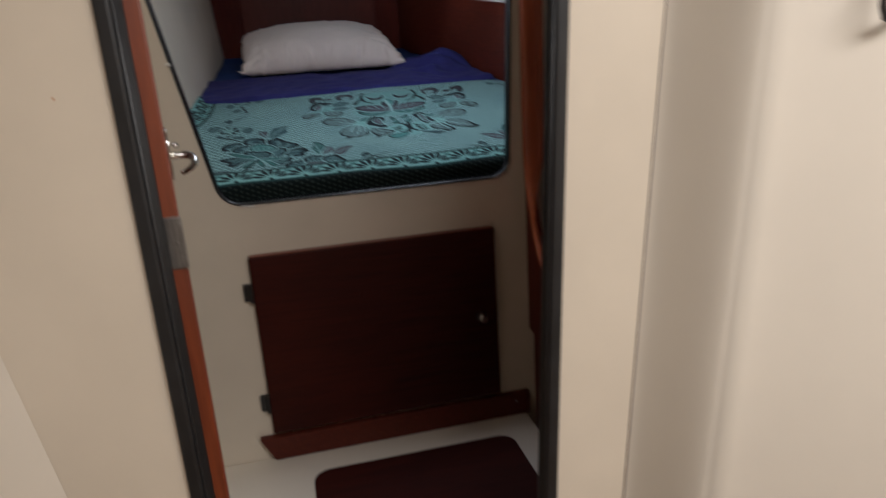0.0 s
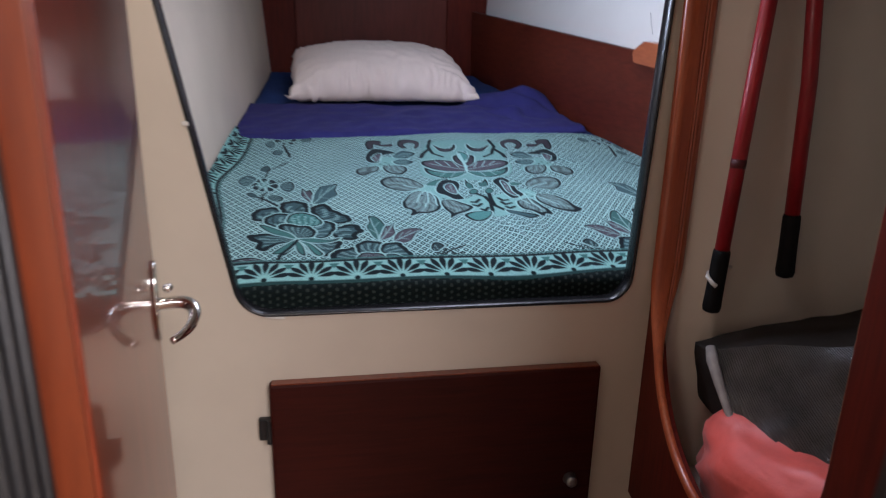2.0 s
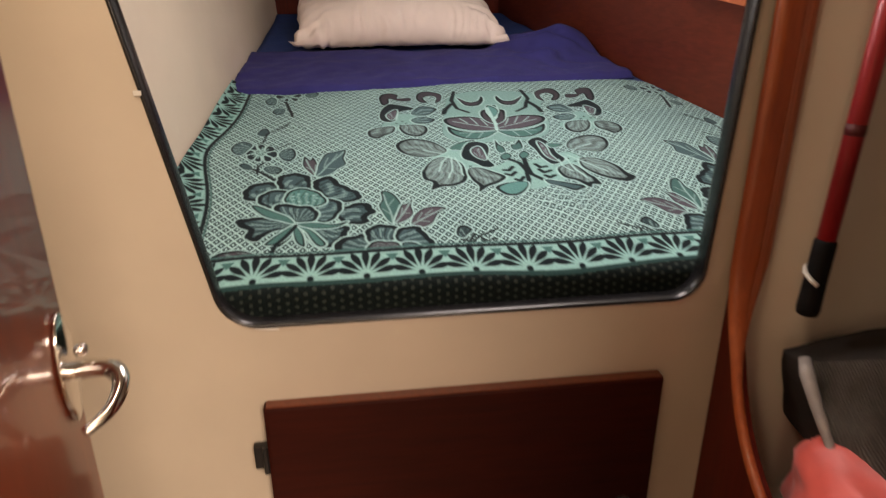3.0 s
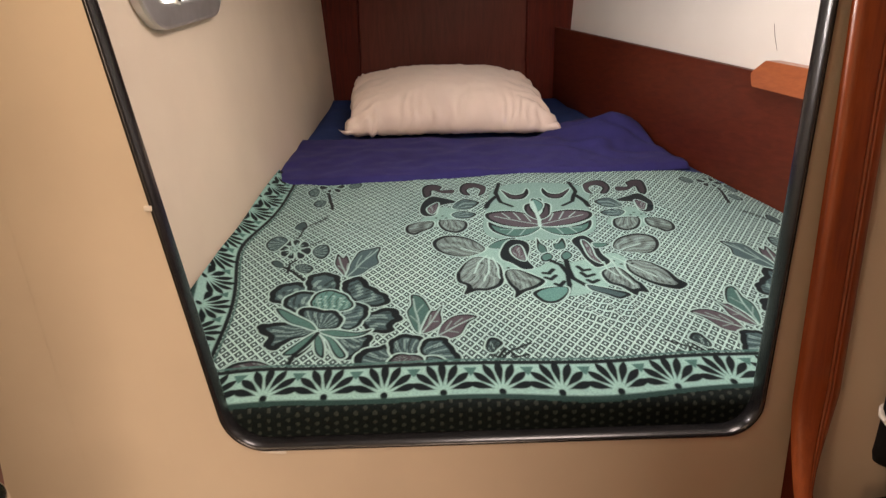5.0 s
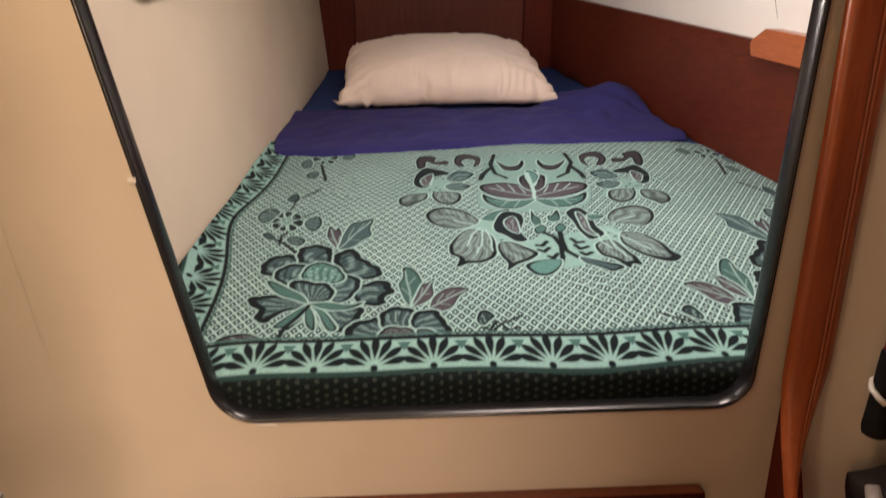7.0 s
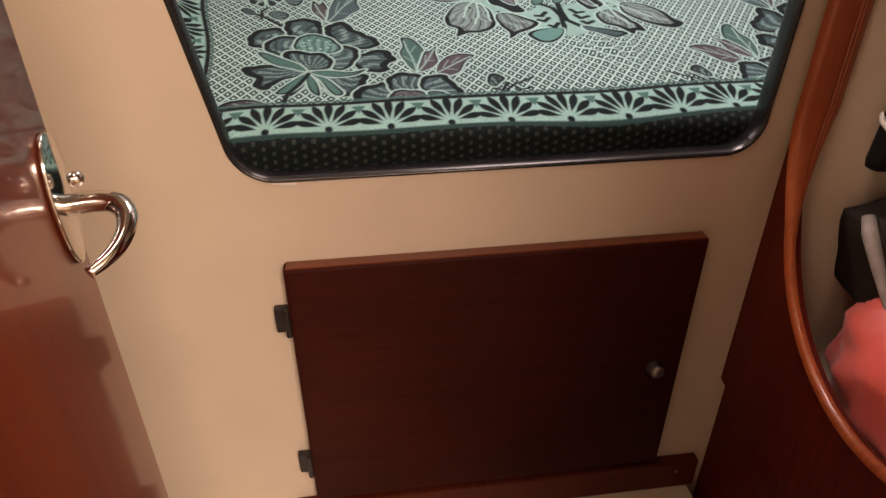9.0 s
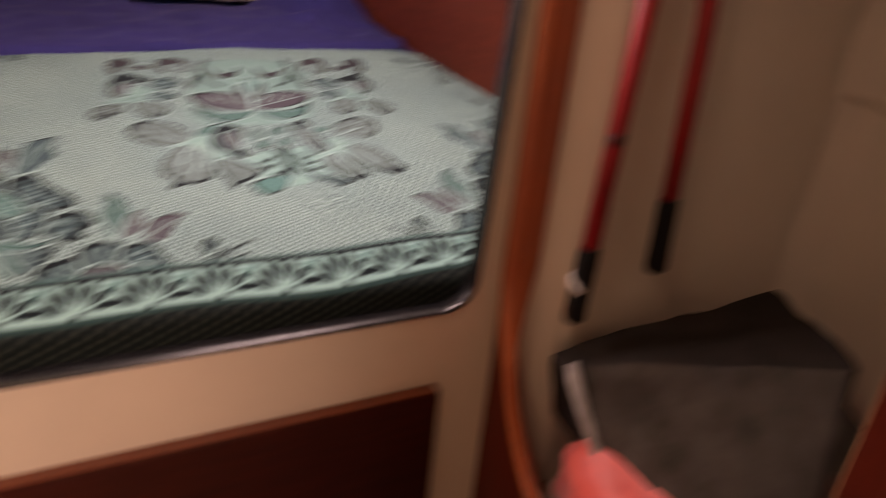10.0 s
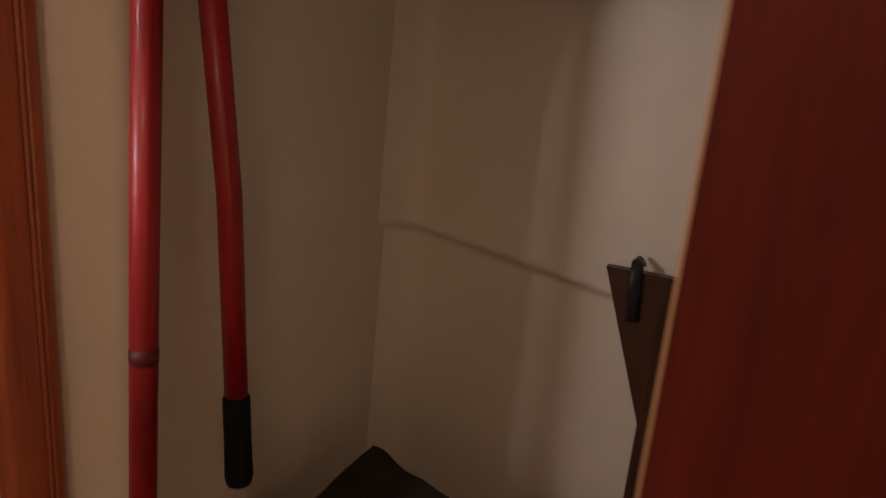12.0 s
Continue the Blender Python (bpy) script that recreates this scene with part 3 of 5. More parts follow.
def fold_sheet(u, v):
    wob = 0.012 * wr(u * 3, 0.3, 1.0, 9)
    front = 2.285 + 0.10 * u + wob
    back = 2.66 + 0.02 * u + 0.10 * math.exp(-((u - 0.86) / 0.10) ** 2) + 0.5 * wob
    y = front + (back - front) * v
    xl, xr = left_x(y, bed_z(y)) + 0.003, 0.905 - 0.06 * v
    x = xl + (xr - xl) * u
    z = bed_z(y) + 0.010 + 0.004 * wr(x, y, 8, 1) + 0.004 * wr(x, y, 22, 5)
    z += 0.052 * math.exp(-(((x - 0.80) / 0.085) ** 2 + ((y - 2.68) / 0.10) ** 2))
    z += 0.012 * math.exp(-((x - 0.60 - 0.3 * (y - 2.5)) / 0.05) ** 2) * v
    z += 0.024 * abs(math.sin((x * 2 + y * 3) * 11 + 3 * wr(x, y, 9, 3))) * math.exp(-(((x - 0.72) / 0.12) ** 2 + ((y - 2.62) / 0.12) ** 2))
    z -= 0.012 * float(smoothstep(0.0, 0.05, 0.05 - v))
    z += 0.006 * math.sin(9 * x + 14 * y + 5 * wr(x, y, 5, 2)) * math.exp(-((x - 0.55) / 0.35) ** 2) * v
    return (x, y, z)


tagged(part("turned_down_sheet", thick(grid_surface(120, 50, fold_sheet), 0.004), PURPLE, smooth=True), "purple cotton sheet folded back over the blanket", "bed sheet")


# pillow: two puffed sides meeting in a seam with pinched corners
def pillow_mesh():
    bm = bmesh.new()
    n, m = 96, 60
    W, D, T = 0.314, 0.215, 0.112
    tops = {}
    tilt = pose(0.298, 2.872, bed_z(2.872) + 0.060, 17, 0.5, 3.0)
    for side in (1, -1):
        for i in range(n + 1):
            for j in range(m + 1):
                edge = i in (0, n) or j in (0, m)
                if side < 0 and edge:
                    tops[side, i, j] = tops[1, i, j]
                    continue
                a, b = 2 * i / n - 1, 2 * j / m - 1
                ear = (abs(a) ** 6) * (abs(b) ** 6)
                x = W * a * (1 - 0.05 * (1 - b * b) + 0.055 * ear) * (1 - 0.09 * max(0.0, b))
                y = D * b * (1 - 0.10 * (1 - a * a) + 0.02 * ear)
                h = T * (max(0.0, 1 - abs(a) ** 2.9) ** 0.5) * (max(0.0, 1 - abs(b) ** 2.8) ** 0.55) * (0.97 + 0.06 * a)
                rim_k = max(abs(a) ** 6, abs(b) ** 6)
                wrk = 0.010 * wr(x, y, 9, 7 + side) * (0.35 + abs(a) ** 2) + 0.004 * wr(x, y, 30, 2 + side)
                rip = 0.018 * math.sin(30 * b + 5 * wr(x, y, 12, 4)) * abs(a) ** 6 + 0.009 * math.sin(52 * a + 9 * wr(x, y, 10, 6)) * abs(b) ** 5
                z = side * h * (1.0 if side > 0 else 0.8) + (wrk + rip) * (1 - 0.3 * rim_k)
                tops[side, i, j] = bm.verts.new((x + 0.018 * wr(y, x, 22, 8) * rim_k, y + 0.014 * wr(x, y, 22, 9) * rim_k, z))
        for i in range(n):
            for j in range(m):
                q = (tops[side, i, j], tops[side, i + 1, j], tops[side, i + 1, j + 1], tops[side, i, j + 1])
                bm.faces.new(q if side > 0 else q[::-1])
    for v in bm.verts:
        v.co = tilt @ v.co
        v.co.z = max(v.co.z, bed_z(v.co.y) + 0.012)
    return bm


tagged(part("pillow", pillow_mesh(), LINEN, smooth=True), "plump off-white cotton pillow with crumpled corners", "pillow")


# blanket: a fine sheet whose woven flowers are painted by rule
def blanket_thing():
    NU, NV, MIDDLE = 800, 740, 0.453
    FRONT, DROP, BACK = 1.458, 0.050, 2.36
    us, vs = np.meshgrid(np.linspace(0, 1, NU + 1), np.linspace(0, 1, NV + 1), indexing="ij")
    length = DROP + BACK - FRONT
    s = vs * length - DROP                      # below zero: hanging front
    xs = -0.172 + (1.035 + 0.172) * us
    ys = FRONT + np.clip(s, 0, None)
    rnd = 0.012
    drop = np.clip(-s, 0, None)
    yb = np.where(s < 0, FRONT - rnd * 0.5 * (1 - np.exp(-drop / 0.006)), ys)
    nz = np.array([[noise.noise(Vector((x * 7, y * 7, 0.5))) for y in np.linspace(FRONT, BACK, 60)] for x in np.linspace(-0.2, 1.1, 60)])
    xi = np.clip((xs + 0.2) / 1.3 * 59, 0, 58.999)
    yi = np.clip((ys - FRONT) / (BACK - FRONT) * 59, 0, 58.999)
    x0, y0 = xi.astype(int), yi.astype(int)
    fx, fy = xi - x0, yi - y0
    wv = (nz[x0, y0] * (1 - fx) * (1 - fy) + nz[x0 + 1, y0] * fx * (1 - fy) + nz[x0, y0 + 1] * (1 - fx) * fy + nz[x0 + 1, y0 + 1] * fx * fy)
    zs = 1.05 + 0.155 * (yb - 1.463) + 0.004 * wv * np.clip(s / 0.05, 0, 1) - drop - 0.006 * np.exp(-np.clip(s, 0, None) / 0.012)
    # creases in the middle and the slope towards the hull sides
    for cx, cy, ang, amp in ((0.465, 1.655, 0.30, 0.006), (0.497, 1.668, 0.12, 0.007), (0.528, 1.655, -0.15, 0.006), (0.30, 1.80, 1.2, 0.003), (0.72, 2.10, 0.8, 0.004), (0.05, 2.05, 1.0, 0.003)):
        du, dv = (xs - cx) * math.cos(ang) + (ys - cy) * math.sin(ang), -(xs - cx) * math.sin(ang) + (ys - cy) * math.cos(ang)
        zs += amp * np.exp(-(du / 0.008) ** 2 - (dv / 0.05) ** 2)
    lx = -0.175 + 0.045 * (ys - 1.7) + 0.003
    rx = 0.72 - 0.233 * (ys - 3.28) - 0.003
    xs = np.clip(xs, lx, rx)
    zs += 0.018 * np.clip((0.05 - (xs - lx)) / 0.05, 0, 1) ** 2 * np.clip((s + 0.05) / 0.1, 0, 1) - 0.010 * np.clip((0.10 - (rx - xs)) / 0.10, 0, 1) ** 2
    co = np.stack([xs, yb, zs], -1).reshape(-1, 3)

    # ---- woven pattern in the plane of the bed
    px, py = xs, np.where(s < 0, FRONT + s, ys)
    wob = 0.0015 * np.sin(px * 60 + py * 45) + 0.0012 * np.sin(py * 90 - px * 30)
    col = np.zeros(px.shape + (4,))
    ink = np.array((0.005, 0.011, 0.014))
    slate, plum, teal, mint, pale = (np.array(c) for c in ((0.042, 0.092, 0.102), (0.050, 0.046, 0.058), (0.052, 0.155, 0.145), (0.24, 0.47, 0.44), (0.33, 0.56, 0.54)))

    ash = np.array((0.115, 0.178, 0.178))

    def lay(d, colour, soft=0.0012, area_=None):
        """Colours where the distance d is below zero, inside a window of the cloth."""
        c = col if area_ is None else col[area_]
        k = np.clip(0.5 - d / (2 * soft), 0, 1)[..., None]
        c[..., :3] = c[..., :3] * (1 - k) + colour * k
        c[..., 3:] = np.maximum(c[..., 3:], k)

    def window(m, x0, x1, y0, y1):
        """The part of the cloth round a motif, and its coordinates there; m mirrors about the middle (1) or its leaning line (2)."""
        if m:
            x0, x1 = 2 * MIDDLE - x1 - 0.03, 2 * MIDDLE - x0 + 0.06
        i0, i1 = (int(np.clip((v + 0.172) / 1.207 * NU, 0, NU)) for v in (x0 - 0.012, x1 + 0.012))
        j0, j1 = (int(np.clip((v - FRONT + DROP) / length * NV, 0, NV)) for v in (y0 - 0.012, y1 + 0.012))
        w = (slice(i0, i1 + 2), slice(j0, j1 + 2))
        x = (px[w], 2 * MIDDLE - px[w], 2 * (0.449 + 0.119 * (py[w] - 2.019)) - px[w])[m]
        return w, x + 0.5 * wob[w], py[w]

    def turned(x, y, cx, cy, ang):
        a, c = math.cos(ang), math.sin(ang)
        return (x - cx) * a + (y - cy) * c, -(x - cx) * c + (y - cy) * a

    def both(f):
        """A motif and its mirror image about the middle of the blanket."""
        f(0)
        f(1)

    def blob(m, pts, root, fill, rim, scallop=0.0, streaks=0, dark=0.0):
        """A petal with a smooth closed outline: pale edge, black rim that thickens away from its root, streaked fill."""
        n, line = len(pts), []
        for i in range(n):
            p0, p1, p2, p3 = (np.array(pts[(i + d) % n]) for d in (-1, 0, 1, 2))
            for t in (0.0, 0.2, 0.4, 0.6, 0.8):
                line.append(0.5 * (2 * p1 + (p2 - p0) * t + (2 * p0 - 5 * p1 + 4 * p2 - p3) * t * t + (3 * p1 - p0 - 3 * p2 + p3) * t ** 3))
        line = np.array(line)
        w, x, y = window(m, line[:, 0].min(), line[:, 0].max(), line[:, 1].min(), line[:, 1].max())
        if x.size == 0:
            return
        best, run, along_, inside = np.full(x.shape, 9.0), 0.0, np.zeros(x.shape), np.zeros(x.shape, bool)
        for p, q in zip(line, np.roll(line, -1, 0)):
            e = q - p
            ln = max(1e-6, math.hypot(*e))
            t = np.clip(((x - p[0]) * e[0] + (y - p[1]) * e[1]) / ln ** 2, 0, 1)
            d = np.hypot(x - p[0] - t * e[0], y - p[1] - t * e[1])
            along_ = np.where(d < best, run + t * ln, along_)
            best = np.minimum(best, d)
            if p[1] != q[1]:
                inside ^= ((p[1] > y) != (q[1] > y)) & (x < p[0] + (y - p[1]) / (q[1] - p[1]) * e[0])
            run += ln
        d = np.where(inside, -best, best)
        far_ = np.hypot(x - root[0], y - root[1])
        reach = max(math.hypot(p[0] - root[0], p[1] - root[1]) for p in line)
        t = np.clip(far_ / reach, 0, 1.1)
        if scallop:
            lobes = max(2, round(run / 0.030))
            d = d + scallop * (0.4 - np.abs(np.sin(np.pi * lobes * along_ / run))) * np.clip(2 * t - 0.6, 0, 1)
        edge = rim * np.clip(0.32 + 1.45 * (t - 0.25), 0.32, 1.45)
        if dark:
            edge = edge + dark * 0.030 * np.clip((t - 0.80) / 0.2, 0, 1)
        if rim:
            lay(d - 0.0030, pale, 0.0010, w)
            lay(d, ink, 0.0010, w)
        lay(d + edge, fill, 0.0010, w)
        if streaks:
            a = np.arctan2(y - root[1], x - root[0])
            ray = np.sin(a * streaks * 2.6 + 1.5 * np.sin(far_ * 120)) + 0.5 * np.sin(a * streaks * 7.0 + far_ * 260)
            lay(np.where(ray > 0.55, np.maximum(d + edge + 0.0015, far_ - reach * 0.84), 1.0), fill * 0.45 + pale * 0.40, 0.0008, w)
            lay(np.where(ray < -0.95, np.maximum(d + edge + 0.0010, far_ - reach * 0.97), 1.0), fill * 0.45, 0.0008, w)

    def dot(m, c, r, colour):
        w, x, y = window(m, c[0] - r, c[0] + r, c[1] - r, c[1] + r)
        lay(np.hypot(x - c[0], y - c[1]) - r, colour, 0.0010, w)

    def stroke(m, pts, wide, colour):
        for (ax, ay), (bx, by) in zip(pts, pts[1:]):
            w, x, y = window(m, min(ax, bx) - wide, max(ax, bx) + wide, min(ay, by) - wide, max(ay, by) + wide)
            t = np.clip(((x - ax) * (bx - ax) + (y - ay) * (by - ay)) / max(1e-9, (bx - ax) ** 2 + (by - ay) ** 2), 0, 1)
            lay(np.hypot(x - ax - t * (bx - ax), y - ay - t * (by - ay)) - wide, colour, area_=w)

    def side_spray(m):
        blob(m, [(-0.047, 1.739), (-0.043, 1.771), (-0.022, 1.787), (0.003, 1.782), (0.020, 1.757), (0.026, 1.729), (0.003, 1.727), (-0.020, 1.715), (-0.040, 1.722)], (0.045, 1.635), slate, 0.0095, 0.003, 9, 0.0)
        blob(m, [(0.004, 1.797), (0.015, 1.817), (0.038, 1.822), (0.059, 1.806), (0.067, 1.777), (0.062, 1.745), (0.037, 1.741), (0.015, 1.750)], (0.045, 1.635), slate, 0.0095, 0.003, 9, 0.0)
        blob(m, [(0.068, 1.771), (0.078, 1.797), (0.100, 1.804), (0.113, 1.775), (0.131, 1.755), (0.148, 1.733), (0.145, 1.709), (0.126, 1.701), (0.101, 1.707), (0.078, 1.739)], (0.045, 1.635), slate, 0.01, 0.003, 11, 0.0)
        blob(m, [(0.106, 1.668), (0.127, 1.688), (0.155, 1.696), (0.170, 1.661), (0.155, 1.641), (0.160, 1.626), (0.137, 1.621), (0.115, 1.632)], (0.045, 1.635), slate, 0.01, 0.003, 9, 0.0)
        blob(m, [(-0.022, 1.718), (-0.010, 1.746), (0.017, 1.752), (0.032, 1.728), (0.035, 1.693), (0.015, 1.682), (-0.007, 1.695)], (0.045, 1.635), slate * 1.1, 0.007, 0.0025, 8, 0.0)
        blob(m, [(0.069, 1.679), (0.083, 1.710), (0.106, 1.713), (0.118, 1.687), (0.108, 1.652), (0.092, 1.633), (0.076, 1.643)], (0.045, 1.635), slate * 1.2, 0.0075, 0.0025, 8, 0.0)
        blob(m, [(0.022, 1.726), (0.035, 1.753), (0.061, 1.753), (0.085, 1.730), (0.091, 1.700), (0.068, 1.687), (0.043, 1.688), (0.028, 1.701)], (0.045, 1.635), teal * 1.3, 0.004, 0.002, 16, 0.0)
        dot(m, (0.076, 1.718), 0.0026, mint)
        dot(m, (0.072, 1.708), 0.0026, mint)
        dot(m, (0.061, 1.703), 0.0026, mint)
        dot(m, (0.047, 1.706), 0.0026, mint)
        dot(m, (0.037, 1.715), 0.0026, mint)
        dot(m, (0.036, 1.726), 0.0026, mint)
        dot(m, (0.044, 1.734), 0.0026, mint)
        dot(m, (0.057, 1.735), 0.0026, mint)
        dot(m, (0.070, 1.729), 0.0026, mint)
        blob(m, [(0.010, 1.675), (0.016, 1.701), (0.042, 1.693), (0.065, 1.687), (0.078, 1.665), (0.075, 1.641), (0.054, 1.637), (0.030, 1.645)], (0.045, 1.635), slate, 0.009, 0.003, 10, 0.0)
        blob(m, [(-0.046, 1.638), (-0.043, 1.655), (-0.015, 1.658), (0.012, 1.655), (0.043, 1.634), (0.030, 1.619), (0.008, 1.608), (-0.008, 1.584), (-0.027, 1.591), (-0.025, 1.615)], (0.045, 1.635), slate, 0.011, 0.003, 10, 0.0)
        blob(m, [(0.043, 1.620), (0.039, 1.592), (0.024, 1.563), (0.022, 1.585), (0.031, 1.611)], (0.045, 1.635), slate * 0.6, 0.006, 0, 0, 0.0)
        blob(m, [(0.058, 1.609), (0.074, 1.621), (0.107, 1.622), (0.125, 1.614), (0.125, 1.594), (0.112, 1.565), (0.090, 1.555), (0.073, 1.569)], (0.045, 1.635), slate, 0.009, 0.003, 10, 0.0)
        blob(m, [(0.043, 1.634), (0.020, 1.645), (-0.006, 1.660), (-0.030, 1.699), (-0.017, 1.698), (0.011, 1.673), (0.033, 1.654)], (0.045, 1.635), teal, 0.0028, 0, 0, 0.0)
        blob(m, [(0.044, 1.628), (0.029, 1.615), (0.014, 1.595), (0.003, 1.572), (0.018, 1.571), (0.034, 1.594)], (0.045, 1.635), teal, 0.0028, 0, 0, 0.0)
        blob(m, [(0.045, 1.627), (0.042, 1.602), (0.049, 1.574), (0.061, 1.562), (0.058, 1.593)], (0.045, 1.635), teal, 0.0028, 0, 0, 0.0)
        blob(m, [(0.048, 1.628), (0.062, 1.605), (0.080, 1.561), (0.093, 1.568), (0.071, 1.609)], (0.045, 1.635), teal * 1.1, 0.0028, 0, 0, 0.0)
        blob(m, [(0.049, 1.631), (0.073, 1.634), (0.102, 1.626), (0.125, 1.633), (0.107, 1.615), (0.075, 1.615)], (0.045, 1.635), teal, 0.0028, 0, 0, 0.0)
        stroke(m, [(0.046, 1.627), (0.020, 1.571), (0.014, 1.531)], 0.0035, ink)
        blob(m, [(0.071, 1.805), (0.059, 1.824), (0.046, 1.861), (0.048, 1.897), (0.059, 1.880), (0.065, 1.891), (0.074, 1.860), (0.076, 1.823)], (0.071, 1.805), plum * 1.3, 0.003, 0, 0, 0.0)
        stroke(m, [(0.071, 1.805), (0.051, 1.883)], 0.0013, pale * 0.75)
        stroke(m, [(0.066, 1.829), (0.054, 1.848)], 0.0009, pale * 0.6)
        stroke(m, [(0.069, 1.835), (0.071, 1.856)], 0.0009, pale * 0.6)
        blob(m, [(0.072, 1.805), (0.074, 1.841), (0.079, 1.873), (0.087, 1.906), (0.104, 1.916), (0.126, 1.925), (0.122, 1.888), (0.126, 1.858), (0.111, 1.837), (0.096, 1.814)], (0.072, 1.805), slate * 1.1, 0.003, 0, 0, 0.0)
        stroke(m, [(0.072, 1.805), (0.121, 1.915)], 0.0013, pale * 0.75)
        stroke(m, [(0.086, 1.843), (0.093, 1.889)], 0.0009, pale * 0.6)
        stroke(m, [(0.101, 1.876), (0.109, 1.905)], 0.0009, pale * 0.6)
        stroke(m, [(0.086, 1.841), (0.106, 1.837)], 0.0009, pale * 0.6)
        blob(m, [(0.197, 1.618), (0.185, 1.639), (0.177, 1.679), (0.183, 1.703), (0.184, 1.736), (0.199, 1.733), (0.212, 1.702), (0.215, 1.672), (0.207, 1.636)], (0.197, 1.618), teal * 0.8, 0.003, 0, 0, 0.0)
        stroke(m, [(0.197, 1.618), (0.187, 1.723)], 0.0013, pale * 0.75)
        stroke(m, [(0.194, 1.646), (0.182, 1.669)], 0.0009, pale * 0.6)
        stroke(m, [(0.192, 1.678), (0.204, 1.702)], 0.0009, pale * 0.6)
        stroke(m, [(0.196, 1.637), (0.210, 1.659)], 0.0009, pale * 0.6)
        blob(m, [(0.200, 1.618), (0.204, 1.650), (0.215, 1.680), (0.223, 1.683), (0.235, 1.698), (0.230, 1.672), (0.230, 1.644), (0.216, 1.625)], (0.200, 1.618), plum * 1.5, 0.003, 0, 0, 0.0)
        stroke(m, [(0.200, 1.618), (0.231, 1.689)], 0.0013, pale * 0.75)
        stroke(m, [(0.208, 1.636), (0.214, 1.668)], 0.0009, pale * 0.6)
        stroke(m, [(0.215, 1.649), (0.224, 1.649)], 0.0009, pale * 0.6)
        blob(m, [(0.223, 1.610), (0.231, 1.640), (0.249, 1.663), (0.269, 1.668), (0.286, 1.660), (0.272, 1.642), (0.257, 1.612), (0.240, 1.601), (0.227, 1.601)], (0.223, 1.610), plum * 1.4, 0.003, 0, 0, 0.0)
        stroke(m, [(0.223, 1.610), (0.280, 1.657)], 0.0013, pale * 0.75)
        stroke(m, [(0.235, 1.625), (0.246, 1.648)], 0.0009, pale * 0.6)
        stroke(m, [(0.250, 1.639), (0.263, 1.656)], 0.0009, pale * 0.6)
        stroke(m, [(0.237, 1.622), (0.253, 1.617)], 0.0009, pale * 0.6)
        blob(m, [(0.104, 1.546), (0.112, 1.575), (0.132, 1.583), (0.147, 1.589), (0.163, 1.564), (0.162, 1.531), (0.134, 1.525), (0.109, 1.529)], (0.181, 1.541), slate, 0.01, 0.003, 9, 0.0)
        blob(m, [(0.151, 1.581), (0.156, 1.605), (0.176, 1.616), (0.197, 1.609), (0.204, 1.590), (0.190, 1.563), (0.172, 1.556), (0.157, 1.561)], (0.181, 1.541), slate, 0.008, 0.003, 9, 0.0)
        blob(m, [(0.197, 1.585), (0.211, 1.604), (0.234, 1.601), (0.240, 1.584), (0.251, 1.560), (0.249, 1.538), (0.233, 1.537), (0.212, 1.555), (0.199, 1.563)], (0.181, 1.541), slate * 1.1, 0.008, 0.003, 9, 0.0)
        blob(m, [(0.155, 1.557), (0.172, 1.564), (0.194, 1.559), (0.207, 1.544), (0.208, 1.524), (0.177, 1.521), (0.156, 1.527)], (0.181, 1.541), plum * 1.3, 0.004, 0.003, 12, 0.0)
        blob(m, [(0.205, 1.555), (0.225, 1.554), (0.239, 1.537), (0.234, 1.521), (0.213, 1.522)], (0.181, 1.541), slate * 1.3, 0.004, 0.002, 8, 0.0)
        blob(m, [(-0.047, 1.926), (-0.062, 1.945), (-0.068, 1.933), (-0.060, 1.916)], (-0.036, 1.923), ink * 2.0, 0.002, 0, 0, 0.0)
        blob(m, [(-0.044, 1.937), (-0.050, 1.964), (-0.060, 1.964), (-0.060, 1.947)], (-0.036, 1.923), ink * 2.0, 0.002, 0, 0, 0.0)
        blob(m, [(-0.036, 1.937), (-0.030, 1.954), (-0.037, 1.966), (-0.044, 1.960)], (-0.036, 1.923), ink * 2.0, 0.002, 0, 0, 0.0)
        blob(m, [(-0.028, 1.931), (-0.013, 1.930), (-0.014, 1.947), (-0.024, 1.955)], (-0.036, 1.923), ink * 2.0, 0.002, 0, 0, 0.0)
        blob(m, [(-0.024, 1.918), (-0.009, 1.898), (-0.003, 1.910), (-0.010, 1.927)], (-0.036, 1.923), ink * 2.0, 0.002, 0, 0, 0.0)
        blob(m, [(-0.027, 1.909), (-0.022, 1.884), (-0.013, 1.884), (-0.013, 1.898)], (-0.036, 1.923), ink * 2.0, 0.002, 0, 0, 0.0)
        blob(m, [(-0.036, 1.909), (-0.044, 1.895), (-0.037, 1.882), (-0.030, 1.886)], (-0.036, 1.923), ink * 2.0, 0.002, 0, 0, 0.0)
        blob(m, [(-0.043, 1.913), (-0.058, 1.913), (-0.056, 1.897), (-0.046, 1.891)], (-0.036, 1.923), ink * 2.0, 0.002, 0, 0, 0.0)
        stroke(m, [(-0.036, 1.923), (-0.018, 1.922)], 0.0009, mint)
        stroke(m, [(-0.036, 1.923), (-0.019, 1.905)], 0.0009, mint)
        stroke(m, [(-0.036, 1.923), (-0.026, 1.896)], 0.0009, mint)
        stroke(m, [(-0.036, 1.923), (-0.037, 1.897)], 0.0009, mint)
        stroke(m, [(-0.036, 1.923), (-0.047, 1.907)], 0.0009, mint)
        stroke(m, [(-0.036, 1.923), (-0.053, 1.924)], 0.0009, mint)
        stroke(m, [(-0.036, 1.923), (-0.053, 1.941)], 0.0009, mint)
        stroke(m, [(-0.036, 1.923), (-0.045, 1.950)], 0.0009, mint)
